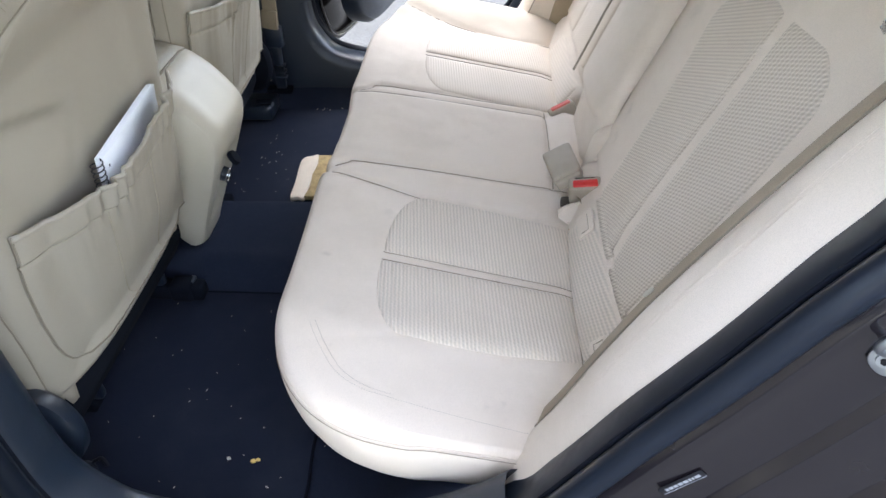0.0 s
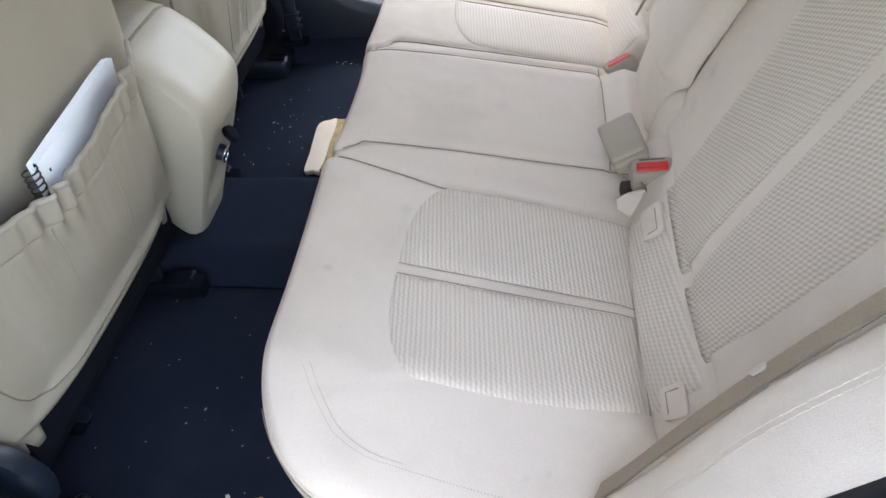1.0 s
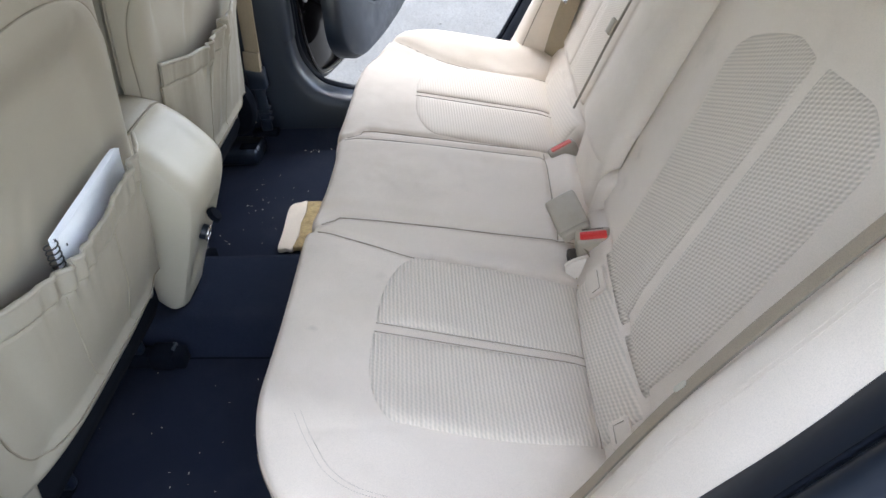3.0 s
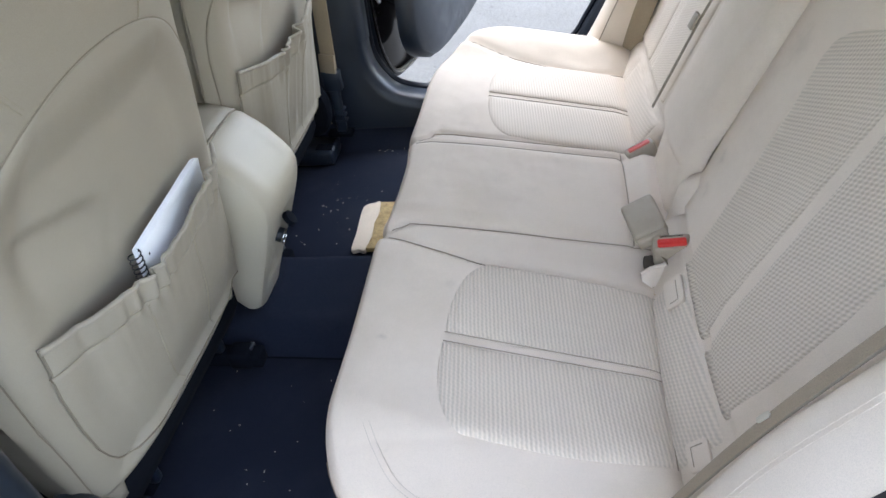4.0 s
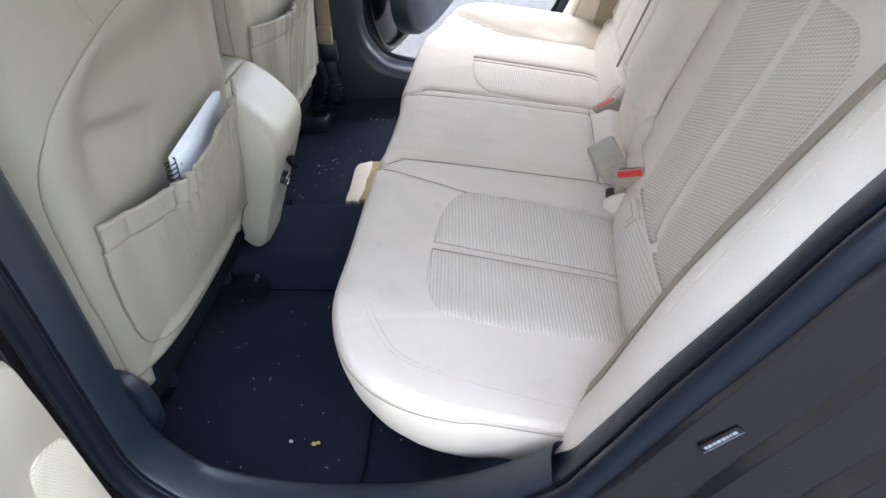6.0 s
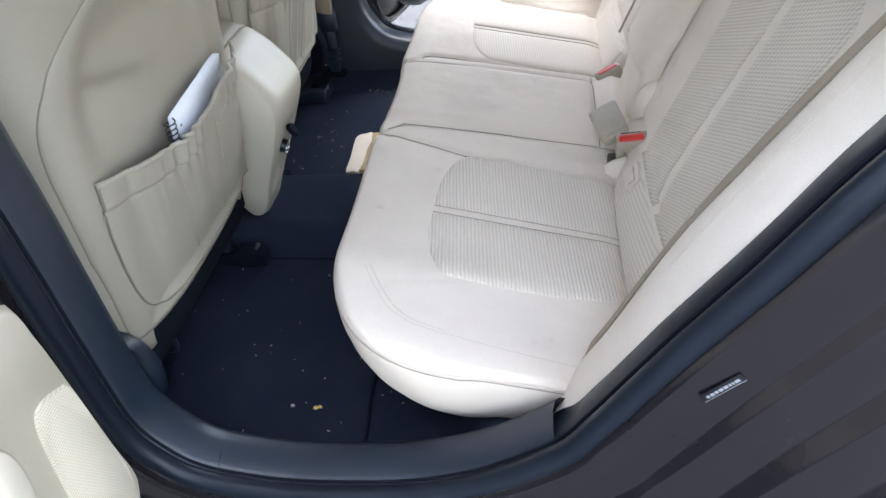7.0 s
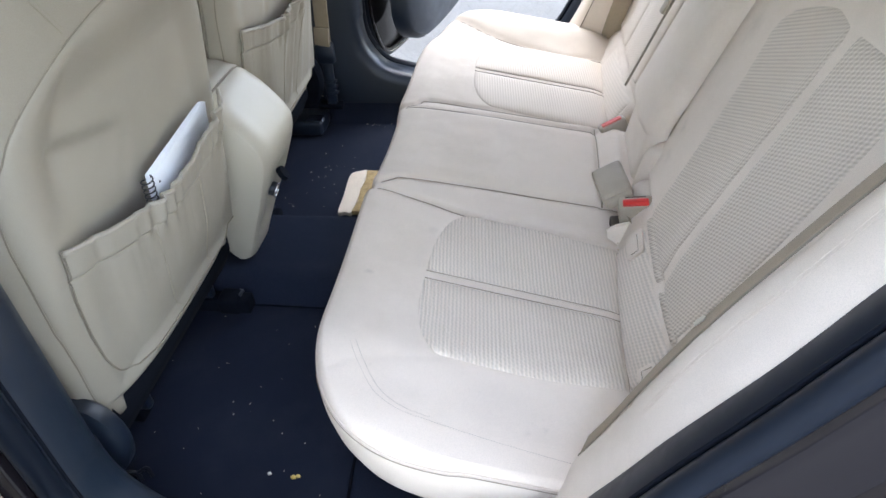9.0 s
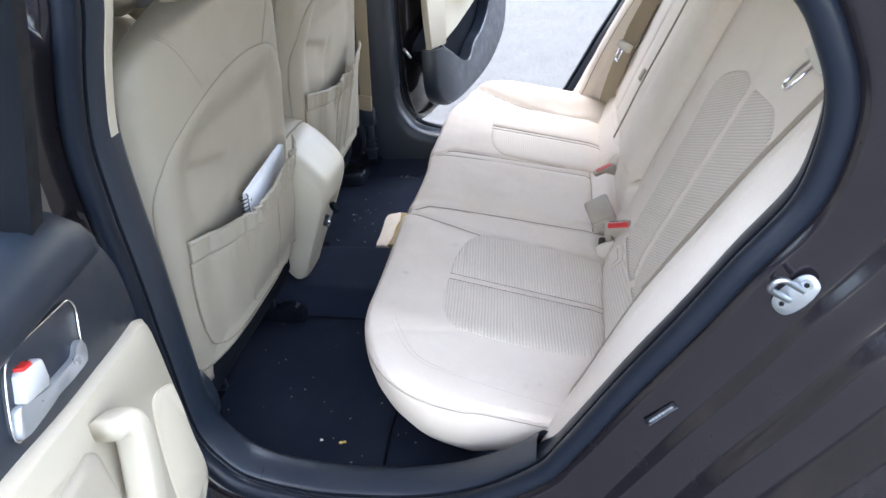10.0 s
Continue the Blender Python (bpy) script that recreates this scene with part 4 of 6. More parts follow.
def centre_base():
    """The rounded pads below the centre backrest."""
    for y0, y1, z1, x0 in ((1.168, 1.212, 0.665, 0.222), (1.205, 1.405, 0.735, 0.224)):
        rows, backs = [], []
        for z in np.linspace(0.50, z1, 26):
            row = []
            for y in np.linspace(y0, y1, 26):
                e, e2 = min(y - y0, y1 - y), z1 - z
                r = 0.028
                roll = r - math.sqrt(max(0, r * r - max(0, r - e) ** 2)) + r - math.sqrt(max(0, r * r - max(0, r - e2) ** 2))
                row.append((x0 + 0.20 * (z - 0.53) + roll - 0.006, y, z))
            rows.append(row)
            backs.append([(0.40, b, c) for a, b, c in row])
        pad("centre_pad", rows, backs, M["cloth"], BENCH, "small rounded cloth pad")


centre_base()


def side_bolster(far):
    """The padded wing between the backrest and the doorway."""
    path = [(0.090, 0.490), (0.098, 0.520), (0.111, 0.555), (0.138, 0.612), (0.163, 0.672), (0.196, 0.745), (0.230, 0.812), (0.276, 0.893), (0.326, 0.976), (0.376, 1.052), (0.412, 1.105), (0.442, 1.145), (0.47, 1.18)]
    p = spline(path, 60)
    d = np.gradient(p, axis=0)
    d /= np.linalg.norm(d, axis=1)[:, None]
    sec = [(0.078, 0.624), (0.040, 0.626), (0.014, 0.622), (0.004, 0.612), (0.0, 0.598), (-0.001, 0.575), (0.003, 0.548), (0.009, 0.530), (0.022, 0.518), (0.05, 0.513), (0.10, 0.514), (0.15, 0.54), (0.15, 0.60)]
    rings = []
    for i, (q, w) in enumerate(zip(p, d)):
        s = i / (len(p) - 1)
        n = np.array((w[1], -w[0]))                     # to the rear
        k = 0.35 + 0.65 * min(1.0, s / 0.04) ** 0.5
        ring = []
        for o, y in sec:
            c = q + n * o * k
            yy = y if y < 0.575 else 0.575 + (y - 0.575) * (0.55 + 0.45 * k)
            c[0] -= 0.020 * max(0.0, 1 - s / 0.30) * min(1.0, max(0.0, (0.605 - y) / 0.05))
            ring.append(flip((c[0], yy + 0.002 * math.sin(s * 19), c[1]), far))
        rings.append(ring)
    t = loft("side_bolster", rings, M["cloth"], BENCH, "pale cloth bolster beside the doorway")
    line = [flip((q[0] + w[1] * 0.010, 0.6235, q[1] - w[0] * 0.010), far) for q, w in zip(p[3:], d[3:])]
    tube("piping", line, 0.0012, M["thread"], t, "dark sewn edge seam", sides=8)
    # two rows of stitches along the front
    for row in (0.585, 0.5795):
        bm = bmesh.new()
        for i in range(7, 58):
            for f in (0.0, 0.5):
                a = p[i] + (p[i + 1] - p[i]) * f
                b = a + (p[i + 1] - p[i]) * 0.34
                a, b = (np.array(flip((q_[0] - 0.0012, row + 0.002 * math.sin(i / 59 * 19), q_[1] + 0.0006), far)) for q_ in (a, b))
                m_ = Matrix.Translation((a + b) / 2) @ Vector(b - a).to_track_quat("X", "Z").to_matrix().to_4x4()
                bmesh.ops.create_cube(bm, size=1, matrix=m_ @ Matrix.Diagonal((float(np.linalg.norm(b - a)), 0.0007, 0.0006, 1)))
        part("stitching", bm, M["cloth"], t, "row of stitches", False)
    if not far:
        c = frame_at((0.2275, 0.6385, 0.784), (-0.80, 0.20, 0.55), (0.42, 0.0, 0.9))
        plate("clip", rounded(0.016, 0.008, 0.0035), 0.002, c, M["shell"], t, "small pale plastic clip", 0.001)
    return t


side_bolster(False)
side_bolster(True)


# ---- the front seats ----
def front_seat(mid, dx, sign, label, note=False):
    """A front seat from behind: body, back panel, pocket, headrest, base and rails. sign: +1 if the doorway lies at lower y."""
    t = thing("bucket_seat", (-0.62 + dx, mid, 0.30), label, "car seat", "front seats")
    W = lambda a, z: mid + sign * a                          # a: from the doorway (minus) to the middle (plus)

    def x0(z):
        return -0.54 + dx + 0.143 * (z - 0.53)

    def half(z):
        return float(np.interp(z, (0.40, 0.515, 0.62, 0.80, 0.95, 1.03, 1.08, 1.103, 1.115, 1.13, 1.143, 1.153, 1.161, 1.166, 1.169), (0.22, 0.248, 0.266, 0.284, 0.284, 0.277, 0.272, 0.263, 0.252, 0.228, 0.194, 0.150, 0.108, 0.07, 0.03)))

    def wrap(a):
        return 0.075 * np.clip((abs(a) - 0.19) / 0.10, 0, 1.3) ** 2

    def skin(a, z):
        """How far the seat's back falls away beside its middle."""
        u = min(abs(a) / half(z), 1.0)
        return max(float(wrap(a)), 0.055 * (1 - math.sqrt(max(0.0, 1 - u ** 3))))

    def arch(z):
        return 0.264 * max(0.0, 1 - np.clip((z - 0.84) / 0.210, 0, 1) ** 3.0) ** 0.5 if z > 0.84 else float(np.interp(z, (0.512, 0.56, 0.70, 0.84), (0.238, 0.244, 0.259, 0.264)))

    def lean(z):
        return 0.026 * float(soft_step(np.array(z), 0.96, 1.05))

    # upholstered body
    rings = []
    for z in np.r_[np.linspace(0.47, 1.03, 30), np.linspace(1.045, 1.169, 18)]:
        h = half(z)
        thick = 0.245 - 0.135 * float(soft_step(np.array(z), 0.80, 1.03))
        xb = x0(z) - 0.001
        ring = []
        us = np.sin(np.linspace(-1, 1, 41) * math.pi / 2)
        for u in us:
            edge = 1 - math.sqrt(max(0.0, 1 - abs(u) ** 3))
            under = 0.030 * float(soft_step(np.array(arch(z) - abs(u * h - lean(z))), 0.03, 0.06)) * (1 - float(soft_step(np.array(z), 1.0, 1.035)))
            ring.append((xb - max(wrap(u * h), 0.055 * edge) - under, W(u * h, z), z))
        for u in us[::-1]:
            edge = 1 - math.sqrt(max(0.0, 1 - abs(u) ** 3))
            ring.append((xb - thick + (thick - 0.056) * edge, W(u * h * 0.999, z), z))
        rings.append(ring)
    body = loft("backrest", rings, M["hide"], t)

    # moulded back panel, arched, with a dished middle
    def rear(a, z):
        """The panel's face."""
        x = x0(z) - skin(a, z)
        rim_ = min(arch(z) - abs(a - lean(z)), (1.049 - z) * 1.0, (z - 0.505) * 1.6)
        x -= 0.017 * float(soft_step(np.array(rim_), 0.022, 0.095))
        ac = a * sign
        k = 0.936 - 0.30 * (ac + 0.20)
        x -= 0.010 * float(soft_step(np.array(k - z), -0.006, 0.008)) * (1 - float(soft_step(np.array(k - z), 0.01, 0.10))) * float(soft_step(np.array(-ac), 0.02, 0.09)) * float(soft_step(np.array(rim_), 0.050, 0.085))
        x -= 0.007 * math.exp(-((ac + 0.017 + 0.5 * (0.897 - z)) / 0.012) ** 2) * float(soft_step(np.array(z), 0.77, 0.83) * (1 - soft_step(np.array(z), 0.875, 0.905))) * (0.3 if note else 1.0)
        return x + 0.002
    rows, backs = [], []
    zs = np.r_[np.linspace(0.512, 0.84, 50), 0.84 + 0.2097 * np.sin(np.linspace(0, 1, 42)[1:] * math.pi / 2)]
    for z in zs:
        h = arch(z)
        row = []
        for u in np.r_[-1, -0.99, -0.965, np.linspace(-0.94, 0.94, 61), 0.965, 0.99, 1]:
            a = u * h + lean(z)
            e = h * (1 - abs(u))
            x = rear(a, z) - 0.003 * math.exp(-e / 0.003)
            row.append((x, W(a, z), z))
        rows.append(row)
        backs.append([(x - 0.012, y, zz) for x, y, zz in row])
    panel = pad("back_panel", rows, backs, M["panel"], t, "smooth moulded beige back panel")
    rimline = [(rear(lean(z) - arch(z), z) - 0.003, W(lean(z) - arch(z) - 0.0008, z), z) for z in zs] + [(rear(lean(z) + arch(z), z) - 0.003, W(lean(z) + arch(z) + 0.0008, z), z) for z in zs[::-1]]
    tube("edge_seam", rimline, 0.0011, M["thread"], t, "dark seam round the panel", sides=6)
    for s0 in (-1, 1):
        line = [(x0(z) - 0.001 - skin(a, z) + 0.0006, W(a, z), z) for a, z in zip(np.linspace(s0 * 0.120, s0 * 0.188, 20), np.linspace(1.040, 1.140, 20))]
        tube("stitched_seam", line, 0.0007, M["hide_thread"], body, "double row of stitches", sides=5)
        tube("stitched_seam", [(x, y + sign * 0.005, z + 0.003) for x, y, z in line], 0.0005, M["hide_thread"], body, "double row of stitches", sides=5)

    # pocket with a gathered hem
    def top_z(a):
        return float(np.interp(a, (-0.226, -0.19, -0.15, -0.085, -0.04, 0.0, 0.06, 0.15, 0.19), (0.812, 0.804, 0.796, 0.786, 0.784, 0.787, 0.798, 0.824, 0.832)))

    COLS = 121
    HEM = ((0.12, -0.002), (0.25, 0.002), (0.32, 0.004), (0.355, -0.004), (0.385, 0.009), (0.415, -0.004), (0.445, 0.007), (0.48, -0.003), (0.51, 0.003), (0.62, 0.002), (0.71, -0.003), (0.78, 0.004), (0.825, 0.008), (0.86, -0.004), (0.89, 0.007), (0.93, 0.003)) if note else ((0.20, 0.002), (0.33, -0.004), (0.36, 0.010), (0.395, -0.007), (0.43, 0.013), (0.465, -0.006), (0.60, 0.002), (0.66, -0.006), (0.69, 0.012), (0.72, -0.006), (0.80, 0.003))
    wr = wavy(COLS, 11 if sign > 0 else 23, 2)
    wr2 = wavy(COLS, 5, 4)
    FOLD = 0.0 if note else 1.0
    rows, backs = [], []
    for r, s in enumerate(np.linspace(0, 1, 70)):
        row = []
        for c, u in enumerate(np.linspace(0, 1, COLS)):
            a_top = -0.226 + 0.404 * u
            zt = top_z(a_top)
            zb = 0.538 + 0.010 * u ** 3
            z = zb + (zt - zb) * s
            left = float(np.interp(z, (0.52, 0.538, 0.548, 0.560, 0.58, 0.61, 0.66, 0.73, 0.82), (-0.140, -0.168, -0.188, -0.200, -0.210, -0.219, -0.226, -0.230, -0.226)))
            right = float(np.interp(z, (0.55, 0.65, 0.74, 0.83), (0.196, 0.184, 0.175, 0.178)))
            a = left + (right - left) * u
            e = min(u, s * 0.8 + 0.10 * u ** 4) * 0.42
            out = 0.003 + 0.014 * u ** 5 * (1 - 0.4 * s) + 0.020 * (1 - math.exp(-e / 0.03)) * (0.35 + 0.65 * s)
            if note:
                out += 0.016 * float(soft_step(np.array(s), 0.0, 0.5)) * math.exp(-((u - 0.70) / 0.34) ** 4)
            out += (0.0015 * wr[c] * s ** 5 + 0.0018 * wr2[c] * s ** 1.5 * (1 - math.exp(-e / 0.02)))
            out += 0.003 * math.sin(u * 26 + 4 * s) * s ** 3 * math.exp(-((u - 0.3) / 0.35) ** 2)
            out += (FOLD * 0.010 * (math.exp(-((u - 0.60 + 0.18 * (1 - s)) / 0.026) ** 2) - math.exp(-((u - 0.65 + 0.14 * (1 - s)) / 0.028) ** 2) + 0.8 * math.exp(-((u - 0.74 + 0.10 * (1 - s)) / 0.04) ** 2) - 0.5 * math.exp(-((u - 0.54 + 0.2 * (1 - s)) / 0.02) ** 2)) * s ** 0.7 * (1 - math.exp(-e / 0.02)))
            hem_ = float(soft_step(np.array(s), 0.825, 0.845))
            pleat = float(soft_step(np.array(s), 0.66, 0.88))
            out += 0.0030 * hem_ + pleat * ((0.95 if note else 0.6) * sum(k_ * math.exp(-((u - c_ + 0.05 * (s - 0.93)) / (0.030 - 0.013 * s)) ** 2) for c_, k_ in HEM))
            out -= 0.0026 * math.exp(-((s - 0.828) / 0.010) ** 2)
            row.append((rear(sign * np.clip(a, -0.24, 0.24), z) + out + 0.014 * float(soft_step(np.array(0.20 - abs(a)), 0, 0.08)), mid + a, z))
        rows.append(row)
        backs.append([(x - 0.0035, y, z) for x, y, z in row])
    pocket = pad("pocket", rows, backs, M["hide"], t, "slack leatherette map pocket with creases")
    hem = np.array(rows[-1])
    
    rr = 0.0032 + 0.0006 * wavy(COLS, 31, 1)
    tube("gathered_hem", np.array(hem) - (0.001, 0, 0.004), rr, M["hide"], pocket, "gathered elastic hem", sides=8, flat=1.3)
    band_ = [(x + 0.0012, y, z) for x, y, z in rows[57]]
    tube("hem_seam", band_, 0.0007, M["hide_thread"], pocket, "stitched hem seam", sides=5)
    for k0, k1 in ((44, 45), (80, 81)) if note else ((40, 52), (66, 87)):
        ks = [int(k0 + (k1 - k0) * i / 60) for i in range(70)]
        line = [(rows[i][ks[i]][0] + 0.0012, rows[i][ks[i]][1], rows[i][ks[i]][2]) for i in range(2, 57)]
        tube("pocket_seam", line, 0.0008, M["hide_thread"], pocket, "pocket seam", sides=5)
    tube("pocket_edge", [(x + 0.001, y, z) for x, y, z in [rw[0] for rw in rows][::-1] + rows[0][1:]], 0.0013, M["thread"], pocket, "sewn pocket edge", sides=5)

    # headrest on two posts
    hr = []
    for u in np.linspace(-1, 1, 21):
        w = math.sqrt(max(0.02, 1 - abs(u) ** 4))
        hr.append([(-0.50 + dx + 0.055 * w * math.cos(b) * (1.0), W(u * 0.135, 0), 1.325 + 0.085 * w * math.sin(b)) for b in np.linspace(0, 2 * math.pi, 20, endpoint=False)])
    head = loft("headrest", hr, M["hide"], t)
    for a in (-0.07, 0.07):
        post = tube("post", [(-0.51 + dx, W(a, 0), 1.14), (-0.505 + dx, W(a, 0), 1.30)], 0.006, M["chrome"], t, "chrome headrest post", sides=10)
        block("post_guide", (0.03, 0.03, 0.012), pose(-0.512 + dx, W(a, 0), 1.172), M["shell"], post, "beige post guide", bevel=0.004)

    # base, hinge covers and rails
    base = [(-1.05, 0.36), (-1.10, 0.44), (-1.06, 0.52), (-0.75, 0.50), (-0.60, 0.515), (-0.575, 0.50), (-0.58, 0.44), (-0.60, 0.40), (-0.66, 0.36)]
    loft("seat_base", [[(x + dx, W(a, 0), z) for x, z in base] for a in np.linspace(-0.225, 0.225, 5)], M["felt"], t, "black seat underside", sharp=40)
    cush = [(-1.08, 0.52), (-1.11, 0.58), (-1.05, 0.63), (-0.75, 0.60), (-0.66, 0.60), (-0.66, 0.52)]
    loft("seat_cushion", [[(x + dx, W(a, 0), z) for x, z in cush] for a in np.linspace(-0.235, 0.235, 7)], M["hide"], t, "beige seat cushion", sharp=50)
    for a in (-0.262,):
        ring = []
        for k, (o, r) in enumerate(((-0.016, 0.040), (-0.018, 0.058), (-0.010, 0.066), (0.010, 0.066), (0.018, 0.055))):
            ring.append([(-0.575 + dx + r * 0.85 * math.cos(b) - 0.02, W(a + o * (1 if a > 0 else -1), 0), 0.475 + r * 1.25 * math.sin(b)) for b in np.linspace(0, 2 * math.pi, 24, endpoint=False)])
        # on the far seat an added felt copy fills the shaded gap
        loft("hinge_cover", ring, M["black" if note else "felt"], t, "rounded black hinge cover, on the far seat a shade filler", sharp=50)
    for a in (-0.10, 0.19):
        back_ = -0.10 if a < 0 else 0.0
        rail = block("rail", (0.62, 0.034, 0.035), pose(-0.86 + dx + back_, W(a, 0), 0.318), M["felt"], t, "black seat rail", bevel=0.004)
        block("rail_cap", (0.05, 0.046, 0.042), pose(-0.595 + dx + back_, W(a, 0), 0.320), M["felt"], rail, "black plastic rail cap", bevel=0.008)
        block("stop", (0.010, 0.022, 0.008), pose(-0.575 + dx + back_, W(a, 0) + 0.01, 0.336), M["black"], rail, "small stop", bevel=0.002)
        block("riser", (0.10, 0.02, 0.08), pose(-0.68 + dx, W(a, 0), 0.37), M["black"], t, "black riser", bevel=0.006)
    if not note:
        cover = block("rail_cover", (0.115, 0.10, 0.044), pose(-0.655, 1.872, 0.322), M["black"], t, "black plastic rail cover", bevel=0.008)
        block("slot", (0.05, 0.030, 0.006), pose(-0.625, 1.855, 0.345), M["felt"], cover, "dark slot", bevel=0.002)
        block("latch", (0.012, 0.02, 0.012), pose(-0.603, 1.852, 0.340), M["satin"], cover, "worn latch edge", bevel=0.003)
    return t


front_seat(0.898, 0.0, 1, "beige leatherette front seat with a notebook in its back pocket", note=True)
front_seat(1.585, -0.035, -1, "beige leatherette front seat with a slack empty back pocket")


# ---- the centre console ----
def console():
    t = thing("centre_console", (-0.62, 1.235, 0.36), "beige moulded centre console with a padded lid and a rear socket", "console")
    mid = 1.226

    # side outline, swept across with rounded flanks
    side = [(-0.546, 0.765), (-0.530, 0.756), (-0.505, 0.736), (-0.480, 0.708), (-0.461, 0.682), (-0.452, 0.657), (-0.456, 0.626), (-0.471, 0.585), (-0.494, 0.53), (-0.517, 0.48), (-0.539, 0.43), (-0.556, 0.39), (-0.566, 0.37),
            (-0.60, 0.36), (-0.63, 0.42), (-0.645, 0.55), (-0.65, 0.70), (-0.60, 0.77)]
    out = spline(side, 90, closed=True)
    c = np.array((-0.56, 0.58))
    rows = []
    for u in np.r_[-1, -0.985, -0.95, -0.90, -0.82, np.linspace(-0.7, 0.7, 9), 0.82, 0.90, 0.95, 0.985, 1]:
        k = (1 - abs(u) ** 7 * 0.11)
        rr = []
        for p in out:
            q = c + (p - c) * np.array((k, 1 - abs(u) ** 7 * 0.07))
            hw = float(np.interp(q[1], (0.36, 0.45, 0.56, 0.66, 0.78), (0.055, 0.064, 0.080, 0.091, 0.092)))
            y = mid + u * hw
            x = q[0]
            # a shallow tray pressed into the sloping top, and the hollow of the rear face
            if 0.66 < q[1] < 0.745 and x > -0.53 and abs(u) < 0.62:
                x -= 0.004 * float(soft_step(np.array(0.62 - abs(u)), 0, 0.12) * soft_step(np.array(q[1]), 0.665, 0.685))
            if 0.42 < q[1] < 0.60 and x > -0.56:
                x -= 0.014 * float(soft_step(np.array(0.70 - abs(u)), 0, 0.16) * soft_step(np.array(q[1]), 0.42, 0.46) * (1 - soft_step(np.array(q[1]), 0.57, 0.605)))
            rr.append((x, y, q[1]))
        rows.append(rr)
    loft("tail_shell", rows, M["shell"], t)
    # padded lid ahead of the joint
    lid = []
    for x, z in zip(np.linspace(-0.549, -0.86, 16), np.interp(np.linspace(0, 1, 16), (0, 0.2, 1), (0.769, 0.786, 0.79))):
        lid.append([(x, mid + 0.094 * s * (1 - 0.0), z - d) for s, d in ((1, 0.10), (1, 0.030), (0.97, 0.016), (0.88, 0.006), (0.6, 0.001), (0.0, 0.0), (-0.6, 0.001), (-0.88, 0.006), (-0.97, 0.016), (-1, 0.030), (-1, 0.10))])
    loft("lid", lid, M["hide"], t, "padded beige lid")
    tube("lid_joint", [(-0.5475, mid + 0.0925 * s, 0.7665 - d) for s, d in ((1, 0.09), (1, 0.030), (0.97, 0.016), (0.88, 0.006), (0.6, 0.0), (0.0, -0.001), (-0.6, 0.0), (-0.88, 0.006), (-0.97, 0.016), (-1, 0.030), (-1, 0.09))], 0.0022, M["thread"], t, "dark joint behind the lid", sides=6)
    block("front_body", (0.75, 0.17, 0.30), pose(-1.02, mid, 0.52), M["shell"], t, "beige console body", bevel=0.02, seg=3)
    # socket with its cap hanging open
    def disc(name, r0, r1, depth, at, out_, material, parent, label=""):
        bm = bmesh.new()
        bmesh.ops.create_cone(bm, segments=26, radius1=r0, radius2=r1, depth=depth, cap_ends=True)
        bm.transform(frame_at(at, out_, (0, 1, 0)))
        return auto_smooth(part(name, bm, material, parent, label), 40)
    s = disc("socket", 0.016, 0.0155, 0.02, (-0.516, 1.250, 0.508), (1, 0, -0.4), M["black"], t, "black power socket")
    tube("chrome_ring", [(-0.5045 + 0.4 * 0.014 * math.sin(b), 1.250 + 0.014 * math.cos(b), 0.503 + 0.014 * math.sin(b)) for b in np.linspace(0, 2 * math.pi, 26, endpoint=False)], 0.0022, M["chrome"], s, "chrome ring", sides=7, closed=True)
    disc("socket_cap", 0.017, 0.015, 0.010, (-0.487, 1.262, 0.540), (0.8, 0.2, 0.5), M["felt"], s, "black rubber cap hanging open")
    return t


console()


